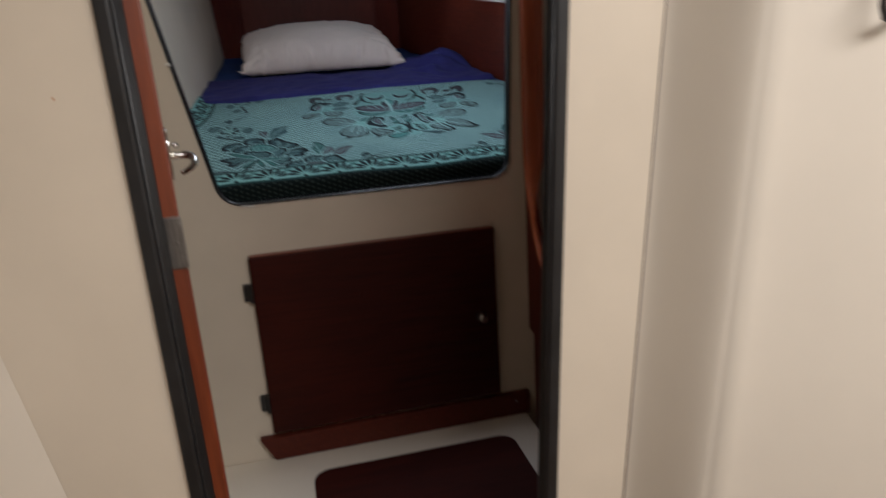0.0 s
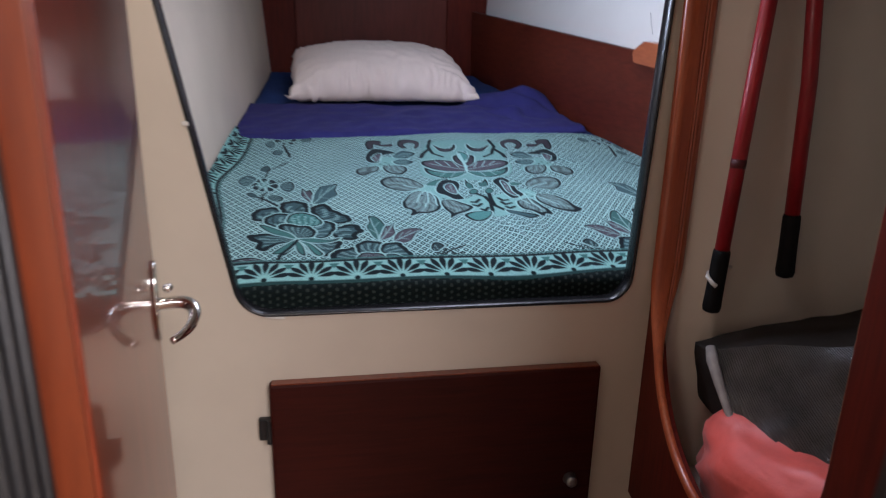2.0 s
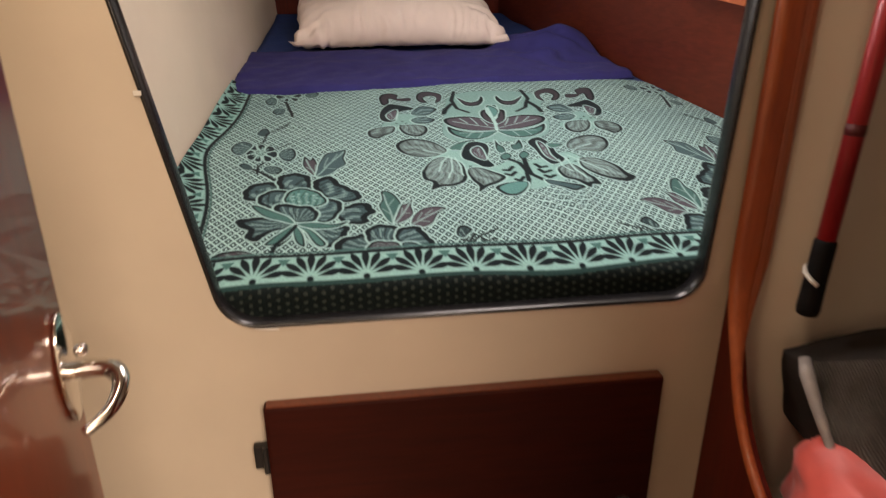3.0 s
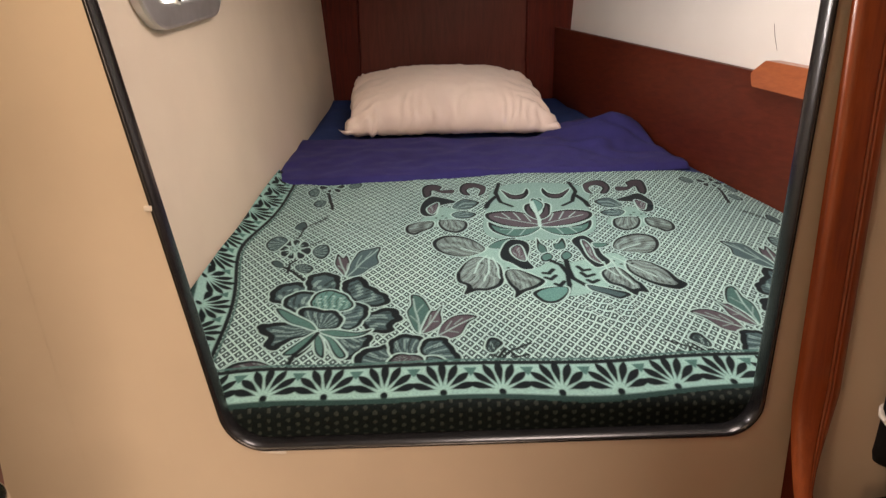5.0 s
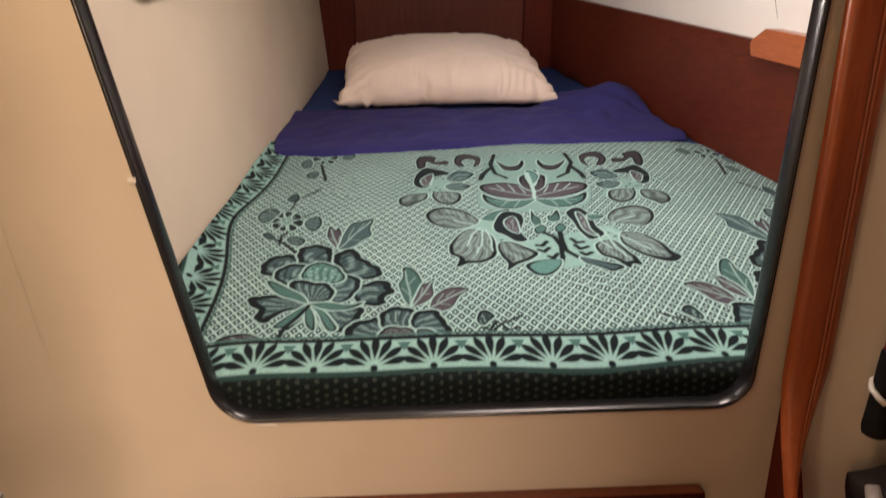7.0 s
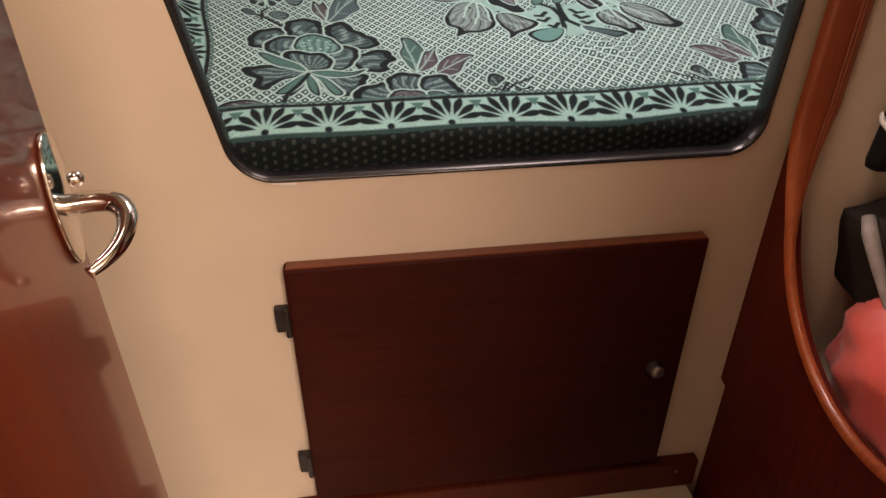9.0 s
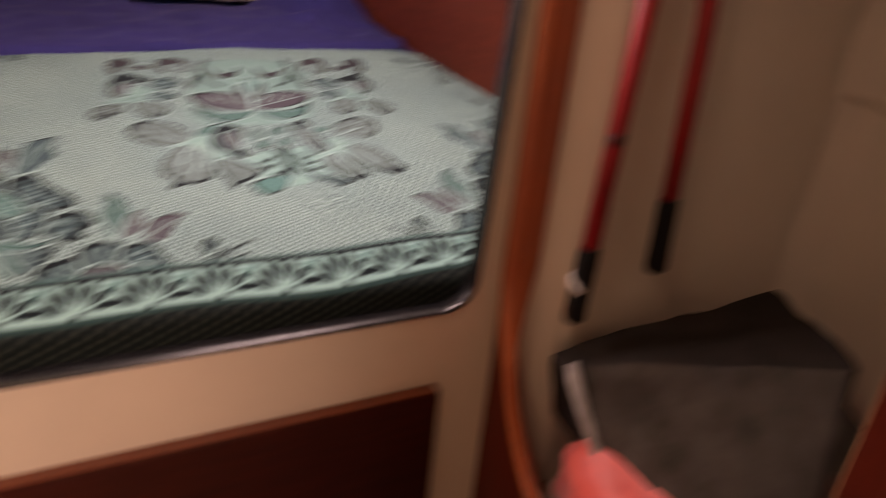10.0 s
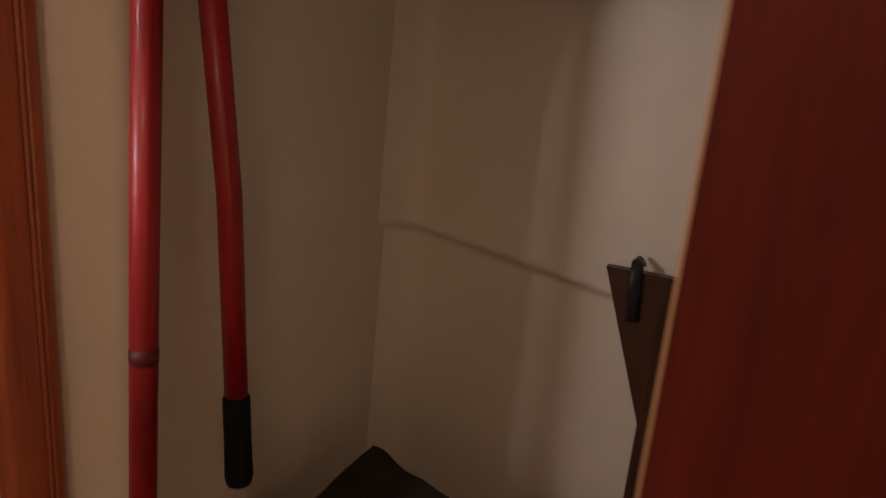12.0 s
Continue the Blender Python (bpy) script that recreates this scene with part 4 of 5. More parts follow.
        stroke(m, [(-0.036, 1.923), (-0.034, 1.950)], 0.0009, mint)
        stroke(m, [(-0.036, 1.923), (-0.023, 1.939)], 0.0009, mint)
        blob(m, [(-0.094, 1.950), (-0.089, 1.979), (-0.074, 1.989), (-0.055, 1.967), (-0.059, 1.941), (-0.070, 1.916), (-0.084, 1.921)], (-0.053, 1.941), slate * 1.2, 0.0035, 0, 6, 0.0)
        blob(m, [(-0.001, 1.913), (0.007, 1.935), (0.025, 1.937), (0.033, 1.908), (0.023, 1.879), (0.009, 1.885)], (-0.004, 1.910), slate, 0.0035, 0, 6, 0.0)
        blob(m, [(-0.070, 1.867), (-0.060, 1.876), (-0.047, 1.862), (-0.045, 1.845), (-0.059, 1.848)], (-0.045, 1.857), slate * 0.8, 0.003, 0, 0, 0.0)
        blob(m, [(-0.024, 1.849), (-0.014, 1.861), (0.003, 1.855), (0.013, 1.838), (0.004, 1.820), (-0.012, 1.827)], (-0.020, 1.843), slate * 0.8, 0.003, 0, 6, 0.0)
        blob(m, [(-0.052, 2.028), (-0.047, 2.056), (-0.035, 2.061), (-0.025, 2.030), (-0.034, 2.012)], (-0.044, 2.015), slate * 0.8, 0.003, 0, 0, 0.0)
        stroke(m, [(-0.037, 1.972), (-0.031, 2.027), (0.009, 2.082)], 0.002, ink)
        stroke(m, [(-0.043, 1.847), (-0.023, 1.828), (-0.001, 1.795)], 0.0034, ink)
        stroke(m, [(-0.033, 1.828), (-0.035, 1.859), (-0.025, 1.874)], 0.0028, ink)
        stroke(m, [(-0.015, 1.932), (0.016, 1.963)], 0.0016, ink)
        blob(m, [(-0.012, 2.276), (-0.029, 2.290), (-0.034, 2.277), (-0.026, 2.263)], (-0.002, 2.275), ink * 2.0, 0.002, 0, 0, 0.0)
        blob(m, [(-0.009, 2.287), (-0.017, 2.315), (-0.025, 2.313), (-0.024, 2.297)], (-0.002, 2.275), ink * 2.0, 0.002, 0, 0, 0.0)
        blob(m, [(-0.003, 2.287), (0.003, 2.302), (-0.002, 2.312), (-0.007, 2.307)], (-0.002, 2.275), ink * 2.0, 0.002, 0, 0, 0.0)
        blob(m, [(0.006, 2.277), (0.022, 2.270), (0.026, 2.283), (0.018, 2.294)], (-0.002, 2.275), ink * 2.0, 0.002, 0, 0, 0.0)
        blob(m, [(0.004, 2.266), (0.012, 2.242), (0.020, 2.244), (0.019, 2.259)], (-0.002, 2.275), ink * 2.0, 0.002, 0, 0, 0.0)
        blob(m, [(-0.004, 2.264), (-0.011, 2.252), (-0.007, 2.241), (-0.001, 2.243)], (-0.002, 2.275), ink * 2.0, 0.002, 0, 0, 0.0)
        stroke(m, [(-0.002, 2.275), (0.008, 2.284)], 0.002, mint)
        stroke(m, [(-0.008, 2.233), (0.003, 2.181), (0.014, 2.129)], 0.0034, ink)
        stroke(m, [(-0.014, 2.162), (0.002, 2.171)], 0.0026, ink)
        blob(m, [(-0.055, 2.246), (-0.043, 2.273), (-0.029, 2.251), (-0.031, 2.213), (-0.046, 2.214)], (-0.028, 2.244), slate * 1.2, 0.003, 0, 5, 0.0)
        blob(m, [(-0.032, 2.163), (-0.023, 2.188), (-0.005, 2.181), (-0.007, 2.149), (-0.022, 2.144)], (-0.004, 2.172), slate, 0.003, 0, 5, 0.0)
        blob(m, [(0.034, 2.285), (0.048, 2.307), (0.068, 2.294), (0.062, 2.268), (0.044, 2.262)], (0.035, 2.278), slate, 0.003, 0, 5, 0.0)
        stroke(m, [(0.296, 1.558), (0.305, 1.550), (0.318, 1.571)], 0.0026, ink)
        stroke(m, [(0.287, 1.525), (0.305, 1.550)], 0.0022, ink)
        blob(m, [(0.292, 1.586), (0.300, 1.599), (0.311, 1.597), (0.317, 1.585), (0.308, 1.572), (0.299, 1.562), (0.291, 1.568)], (0.300, 1.558), slate * 0.6, 0.0045, 0.002, 5, 0.0)
        stroke(m, [(0.306, 1.544), (0.324, 1.564), (0.354, 1.581)], 0.0022, ink)
        stroke(m, [(0.324, 1.564), (0.329, 1.548), (0.347, 1.553)], 0.0022, ink)
        blob(m, [(-0.068, 1.535), (-0.056, 1.554), (-0.034, 1.557), (-0.013, 1.549), (0.001, 1.532), (-0.029, 1.528)], (0.001, 1.532), plum * 1.3, 0.006, 0.002, 7, 0.0)

    def clear_ground(m):
        blob(m, [(0.293, 1.889), (0.329, 1.925), (0.352, 1.907), (0.368, 1.851), (0.402, 1.825), (0.436, 1.847), (0.474, 1.845), (0.519, 1.865), (0.563, 1.881), (0.580, 1.840), (0.578, 1.802), (0.542, 1.767), (0.485, 1.735), (0.446, 1.722), (0.413, 1.736), (0.371, 1.769), (0.336, 1.777), (0.297, 1.785)], (0.426, 1.799), mint * 0.85, 0.0, 0, 0, 0.0)
        blob(m, [(0.330, 2.016), (0.350, 2.124), (0.383, 2.249), (0.486, 2.276), (0.598, 2.238), (0.571, 2.113), (0.573, 2.048), (0.534, 1.965), (0.435, 1.946), (0.349, 1.962)], (0.463, 2.097), mint * 0.72, 0.0, 0, 0, 0.0)
        blob(m, [(0.203, 2.047), (0.227, 2.099), (0.255, 2.129), (0.288, 2.096), (0.288, 2.043), (0.257, 2.011)], (0.252, 2.078), mint * 0.75, 0.0, 0, 0, 0.0)
        blob(m, [(0.590, 2.027), (0.624, 2.079), (0.662, 2.113), (0.681, 2.076), (0.679, 2.023), (0.624, 1.992)], (0.645, 2.058), mint * 0.75, 0.0, 0, 0, 0.0)

    def lily_port(m):
        blob(m, [(0.225, 1.943), (0.255, 1.974), (0.299, 1.959), (0.323, 1.917), (0.307, 1.891), (0.273, 1.880), (0.237, 1.901)], (0.324, 1.883), ash, 0.0065, 0, 7, 0.0)
        blob(m, [(0.309, 1.879), (0.284, 1.858), (0.264, 1.818), (0.265, 1.783), (0.278, 1.767), (0.271, 1.734), (0.293, 1.747), (0.313, 1.748), (0.336, 1.767), (0.346, 1.800), (0.340, 1.852)], (0.324, 1.883), ash * 1.15, 0.0085, 0, 15, 0.25)
        blob(m, [(0.352, 1.819), (0.348, 1.776), (0.357, 1.744), (0.352, 1.719), (0.374, 1.740), (0.399, 1.756), (0.413, 1.778), (0.396, 1.800), (0.373, 1.822)], (0.345, 1.852), ash, 0.008, 0, 9, 0.25)
        blob(m, [(0.330, 1.918), (0.358, 1.953), (0.389, 1.962), (0.366, 1.915)], (0.327, 1.913), teal, 0.004, 0, 0, 0.0)
        blob(m, [(0.352, 1.901), (0.376, 1.952), (0.404, 1.944), (0.408, 1.905), (0.396, 1.859), (0.403, 1.827), (0.383, 1.823), (0.364, 1.849), (0.350, 1.866)], (0.365, 1.851), ink * 1.4, 0.003, 0, 0, 0.0)
        blob(m, [(0.374, 1.911), (0.389, 1.927), (0.396, 1.899), (0.392, 1.857), (0.380, 1.863), (0.373, 1.885)], (0.380, 1.865), plum * 1.9, 0.002, 0, 6, 0.0)
        dot(m, (0.336, 1.852), 0.0030, ink)
        dot(m, (0.324, 1.843), 0.0030, ink)
        dot(m, (0.337, 1.828), 0.0030, ink)
        dot(m, (0.313, 1.853), 0.0030, ink)
        dot(m, (0.339, 1.806), 0.0030, ink)
        dot(m, (0.357, 1.830), 0.0030, ink)
        stroke(m, [(0.324, 1.883), (0.307, 1.854), (0.293, 1.812)], 0.0016, pale)
        stroke(m, [(0.328, 1.875), (0.321, 1.818), (0.309, 1.785)], 0.0016, pale)
        stroke(m, [(0.334, 1.874), (0.339, 1.831), (0.337, 1.790)], 0.0016, pale)
        stroke(m, [(0.314, 1.894), (0.279, 1.916)], 0.0014, pale)

    def lily_starboard(m):
        blob(m, [(0.568, 1.910), (0.590, 1.950), (0.633, 1.972), (0.663, 1.957), (0.661, 1.916), (0.631, 1.878), (0.604, 1.884), (0.579, 1.890)], (0.565, 1.878), ash, 0.0065, 0, 7, 0.0)
        blob(m, [(0.576, 1.848), (0.614, 1.841), (0.634, 1.806), (0.641, 1.771), (0.650, 1.750), (0.629, 1.732), (0.602, 1.745), (0.580, 1.769), (0.567, 1.803)], (0.553, 1.871), ash * 1.1, 0.0085, 0, 12, 0.25)
        blob(m, [(0.519, 1.805), (0.554, 1.817), (0.568, 1.769), (0.575, 1.755), (0.576, 1.725), (0.561, 1.728), (0.552, 1.717), (0.536, 1.746), (0.517, 1.765)], (0.541, 1.849), ash, 0.008, 0, 10, 0.25)
        blob(m, [(0.496, 1.943), (0.523, 1.964), (0.538, 1.936), (0.538, 1.883), (0.544, 1.842), (0.515, 1.822), (0.505, 1.851), (0.500, 1.900)], (0.532, 1.843), ink * 1.4, 0.003, 0, 0, 0.0)
        blob(m, [(0.515, 1.940), (0.524, 1.928), (0.524, 1.873), (0.528, 1.838), (0.517, 1.854), (0.512, 1.893)], (0.526, 1.843), plum * 1.9, 0.002, 0, 6, 0.0)
        blob(m, [(0.535, 1.928), (0.565, 1.924), (0.550, 1.909), (0.533, 1.908)], (0.532, 1.918), teal, 0.003, 0, 0, 0.0)
        dot(m, (0.551, 1.846), 0.0030, ink)
        dot(m, (0.561, 1.831), 0.0030, ink)
        dot(m, (0.581, 1.833), 0.0030, ink)
        dot(m, (0.548, 1.818), 0.0030, ink)
        dot(m, (0.581, 1.847), 0.0030, ink)
        stroke(m, [(0.555, 1.864), (0.583, 1.816), (0.607, 1.777)], 0.0016, pale)
        stroke(m, [(0.548, 1.856), (0.550, 1.793), (0.559, 1.753)], 0.0016, pale)
        stroke(m, [(0.572, 1.890), (0.624, 1.923)], 0.0014, pale)
        stroke(m, [(0.532, 1.843), (0.531, 1.814), (0.542, 1.786)], 0.0016, pale)
        blob(m, [(0.431, 1.958), (0.433, 1.933), (0.441, 1.916), (0.436, 1.885), (0.425, 1.888), (0.423, 1.917)], (0.425, 1.878), teal * 0.8, 0.0045, 0, 0, 0.0)
        blob(m, [(0.479, 1.954), (0.482, 1.927), (0.476, 1.906), (0.457, 1.902), (0.458, 1.928), (0.467, 1.931)], (0.465, 1.896), teal * 0.8, 0.0045, 0, 0, 0.0)
        blob(m, [(0.422, 1.870), (0.437, 1.888), (0.445, 1.872), (0.436, 1.852), (0.423, 1.851)], (0.433, 1.870), teal, 0.0045, 0, 0, 0.0)
        blob(m, [(0.460, 1.876), (0.475, 1.895), (0.483, 1.876), (0.471, 1.856), (0.460, 1.856)], (0.471, 1.874), teal, 0.0045, 0, 0, 0.0)
        stroke(m, [(0.437, 1.855), (0.453, 1.836), (0.458, 1.800), (0.453, 1.765), (0.441, 1.732), (0.422, 1.706)], 0.0045, ink)
        stroke(m, [(0.466, 1.853), (0.462, 1.818), (0.464, 1.786), (0.479, 1.760), (0.509, 1.737), (0.537, 1.721)], 0.005, ink)
        blob(m, [(0.540, 1.729), (0.543, 1.715), (0.524, 1.708), (0.506, 1.725), (0.486, 1.738), (0.482, 1.760), (0.507, 1.749)], (0.482, 1.760), slate, 0.006, 0, 0, 0.0)
        blob(m, [(0.385, 1.735), (0.404, 1.751), (0.431, 1.757), (0.447, 1.752), (0.437, 1.722), (0.420, 1.702), (0.401, 1.701), (0.390, 1.713)], (0.441, 1.753), teal * 1.5, 0.0065, 0, 0, 0.0)
        stroke(m, [(0.415, 1.806), (0.424, 1.804), (0.436, 1.819)], 0.0042, ink)
        stroke(m, [(0.415, 1.789), (0.424, 1.783), (0.435, 1.796)], 0.0042, ink)
        stroke(m, [(0.429, 1.766), (0.435, 1.759), (0.446, 1.774)], 0.0042, ink)
        stroke(m, [(0.480, 1.827), (0.486, 1.812), (0.498, 1.814)], 0.0042, ink)
        stroke(m, [(0.482, 1.803), (0.489, 1.789), (0.502, 1.795)], 0.0042, ink)
        stroke(m, [(0.488, 1.776), (0.493, 1.767), (0.504, 1.774)], 0.0042, ink)

    def centre(m):
        blob(m, [(0.449, 2.019), (0.439, 2.078), (0.401, 2.103), (0.349, 2.091), (0.343, 2.059), (0.368, 2.031), (0.410, 2.014)], (0.447, 2.010), plum * 1.5, 0.0065, 0, 0, 0.0)
        stroke(m, [(0.450, 2.023), (0.362, 2.072)], 0.0013, pale * 0.9)
        stroke(m, [(0.433, 2.043), (0.425, 2.085)], 0.0013, pale * 0.9)
        stroke(m, [(0.412, 2.052), (0.403, 2.092)], 0.0013, pale * 0.9)
        stroke(m, [(0.391, 2.061), (0.379, 2.089)], 0.0013, pale * 0.9)
        blob(m, [(0.446, 2.012), (0.408, 2.005), (0.367, 2.020), (0.344, 2.042), (0.348, 1.997), (0.381, 1.967), (0.420, 1.976)], (0.447, 2.010), teal, 0.0055, 0, 0, 0.0)
        stroke(m, [(0.442, 2.009), (0.365, 2.005)], 0.001, pale * 0.8)
        stroke(m, [(0.415, 2.003), (0.400, 1.975)], 0.001, pale * 0.8)
        stroke(m, [(0.390, 2.004), (0.374, 1.980)], 0.001, pale * 0.8)
        blob(m, [(0.448, 2.054), (0.432, 2.085), (0.435, 2.137), (0.450, 2.147), (0.449, 2.098), (0.457, 2.069)], (0.454, 2.048), plum, 0.006, 0, 0, 0.0)
        blob(m, [(0.479, 2.175), (0.462, 2.167), (0.450, 2.141), (0.454, 2.106), (0.466, 2.101)], (0.469, 2.118), teal * 1.5, 0.003, 0, 0, 0.0)
        stroke(m, [(0.475, 2.161), (0.448, 2.016)], 0.0036, pale)
        stroke(m, [(0.394, 2.276), (0.379, 2.213), (0.385, 2.153), (0.406, 2.130)], 0.005, ink)
        stroke(m, [(0.377, 2.189), (0.354, 2.145), (0.347, 2.120)], 0.0055, ink)
        blob(m, [(0.394, 2.236), (0.415, 2.204), (0.441, 2.209), (0.456, 2.240), (0.456, 2.209), (0.436, 2.177), (0.407, 2.179)], (0.394, 2.236), plum * 0.9, 0.0055, 0, 0, 0.0)
        blob(m, [(0.296, 2.241), (0.310, 2.288), (0.336, 2.292), (0.360, 2.263), (0.355, 2.214), (0.336, 2.194), (0.347, 2.236), (0.333, 2.256), (0.315, 2.238), (0.320, 2.201), (0.304, 2.202)], (0.357, 2.238), plum * 0.9, 0.005, 0, 0, 0.0)
        blob(m, [(0.209, 2.221), (0.215, 2.278), (0.237, 2.292), (0.258, 2.273), (0.253, 2.246), (0.282, 2.247), (0.281, 2.218), (0.255, 2.221), (0.235, 2.244), (0.230, 2.206), (0.216, 2.191)], (0.282, 2.232), plum * 0.8, 0.005, 0, 0, 0.0)
        blob(m, [(0.205, 2.096), (0.208, 2.153), (0.230, 2.199), (0.258, 2.184), (0.287, 2.153), (0.249, 2.138), (0.236, 2.086), (0.218, 2.077)], (0.254, 2.108), ink * 1.5, 0.003, 0, 0, 0.0)
        blob(m, [(0.221, 2.126), (0.239, 2.156), (0.244, 2.142), (0.237, 2.101), (0.226, 2.091)], (0.230, 2.099), plum * 2.0, 0.002, 0, 5, 0.0)
        blob(m, [(0.274, 2.128), (0.301, 2.173), (0.330, 2.160), (0.335, 2.144), (0.312, 2.113), (0.285, 2.111)], (0.270, 2.118), slate * 1.2, 0.0045, 0, 5, 0.0)
        blob(m, [(0.270, 2.085), (0.292, 2.102), (0.324, 2.086), (0.308, 2.063), (0.282, 2.060)], (0.268, 2.081), slate * 1.2, 0.0045, 0, 5, 0.0)
        blob(m, [(0.244, 2.049), (0.270, 2.055), (0.297, 2.044), (0.298, 2.009), (0.277, 1.985), (0.252, 1.995), (0.240, 2.021)], (0.253, 2.084), ash, 0.0065, 0, 9, 0.0)
        blob(m, [(0.230, 2.046), (0.203, 2.045), (0.177, 2.026), (0.173, 1.992), (0.191, 1.977), (0.207, 1.992), (0.226, 2.012)], (0.249, 2.084), ash * 0.8, 0.0055, 0, 7, 0.0)
        dot(m, (0.237, 2.065), 0.0028, ink)
        dot(m, (0.251, 2.076), 0.0028, ink)
        dot(m, (0.259, 2.063), 0.0028, ink)
        dot(m, (0.245, 2.052), 0.0028, ink)


    both(side_spray)
    clear_ground(0)
    centre(0)
    centre(2)
    lily_port(0)
    lily_starboard(0)

    # border bands with palmettes: along the front and the hull side
    def band(q, w, along, phase, low):
        """q: distance in from the hem, along: distance along it."""
        inside = (q > -0.004) & (q < w + 0.006)
        col[inside, :3] = mint
        col[inside, 3] = 1.0
        cell = ((along - phase) / 0.0765) % 1.0 - 0.5
        lx_ = cell * 0.0765
        for k in range(-3, 4):
            a = math.pi / 2 - k * 0.43
            u, v = turned(lx_, q, 0.0, 0.012 - low, a)
            ln = 0.051 - 0.0022 * abs(k)
            t = np.clip((u - 0.010) / (ln - 0.010), 0, 1)
            d = np.where((u > 0.010) & (u < ln), np.abs(v) - 0.0056 * np.sin(np.pi * t ** 1.5) ** 0.8, 1.0)
            lay(np.where(inside, d, 1.0), ink, 0.001)
        lay(np.where(inside, np.hypot(lx_, q - 0.010 + low) - 0.0048, 1.0), ink, 0.001)
        edge = np.abs(np.abs(lx_) - 0.038)
        lay(np.where(inside, np.maximum(edge - 0.0085 * np.clip((q - 0.036 + low) / 0.014, 0, 1), np.abs(q - 0.044 + low) - 0.007), 1.0), teal, 0.001)
        lay(np.abs(q - w - 0.003) - 0.0035, ink)
        lay(np.abs(q - w - 0.009) - 0.0016, teal)
        lay(np.abs(q + 0.003) - 0.0045, teal * 0.35)

    hem = 1.462 + 0.020 * px + 0.0055 * np.sin(px * 9 + 0.6) + 0.003 * np.sin(px * 21 + 2.0)
    side = -0.156 - 0.040 * np.exp(-((py - 1.93) / 0.16) ** 2)
    sx_ = px - side
    keep = col.copy()
    band(sx_, 0.058, py, 1.52, 0.0)
    col[~(sx_ < 0.075)] = keep[~(sx_ < 0.075)]
    keep = col.copy()
    band((py - hem) / 1.28, 0.0505, px, 0.187, 0.0055)
    far = (py - hem) > 0.081
    col[far] = keep[far]
    # dark outer border with pale dots
    k = ((py - hem) < -0.006) | (sx_ < -0.004)
    col[k, :3] = (0.006, 0.011, 0.011)
    col[k, 3] = 1.0
    du, dv = (px / 0.012) % 1.0, (py / 0.011 + 0.5 * (np.floor(px / 0.012) % 2)) % 1.0
    dots = k & (np.hypot(du - 0.5, dv - 0.5) < 0.24)
    col[dots, :3] = (0.034, 0.046, 0.040)

    quads = np.arange((NU + 1) * (NV + 1)).reshape(NU + 1, NV + 1)
    faces = np.stack([quads[:-1, :-1], quads[1:, :-1], quads[1:, 1:], quads[:-1, 1:]], -1).reshape(-1, 4)
    me = bpy.data.meshes.new("blanket")
    me.from_pydata(co.tolist(), [], faces.tolist())
    me.polygons.foreach_set("use_smooth", np.ones(len(faces), bool))
    at = me.color_attributes.new("motif", "FLOAT_COLOR", "POINT")
    at.data.foreach_set("color", col.reshape(-1).astype(np.float32))
    me.materials.append(BLANKET)
    me.update()
    return tagged(new("blanket", me), "woven mint green blanket with dark floral pattern and palmette border", "blanket")


blanket_thing()

# ---------------------------------------------------------------- cabin door, swung open
H0, H1 = Vector((-0.017, 0.722, 0)), Vector((-0.0745, 1.090, 0))
along = (H1 - H0).normalized()
outn = Vector((along.y, -along.x, 0))          # towards the passage


def door_place(u, v, w):
    p = H0 + along * u + outn * w
    return (p.x, p.y, v)


DW = (H1 - H0).length
door = thing("door_1", (H0.x, H0.y, 0.12))
tagged(door, "glossy varnished mahogany cabin door standing open", "door", kind="structure")
leaf_out = round_poly([(0, 0.125), (DW, 0.125), (DW, 1.86), (0, 1.86)], [0.002, 0.03, 0.03, 0.002], 6)
part("leaf", slab(leaf_out, [], lambda u, v, w: door_place(u, v, w - 0.024), 0.024, 0.002), DOORWOOD, door)
edge = part("hinge_edge", slab([(-0.006, 0.125), (0.0, 0.125), (0.0, 1.86), (-0.006, 1.86)], [], lambda u, v, w: door_place(u, v, w - 0.030), 0.028, 0.001), EDGEWOOD, door, "lighter mahogany edge strip")
for zc in (1.113, 0.45, 1.70):
    hg = part("hinge", box(-0.041, -0.014, 0.7125, 0.7155, zc - 0.030, zc + 0.030, 0.001), STEEL, door, "screwed steel hinge plate")
    for k in (-0.020, 0.0, 0.020):
        part("screw", tube([(-0.024 + 0.006 * (k != 0), 0.7128, zc + k), (-0.024 + 0.006 * (k != 0), 0.7112, zc + k)], 0.0034, 10), STEEL, hg)

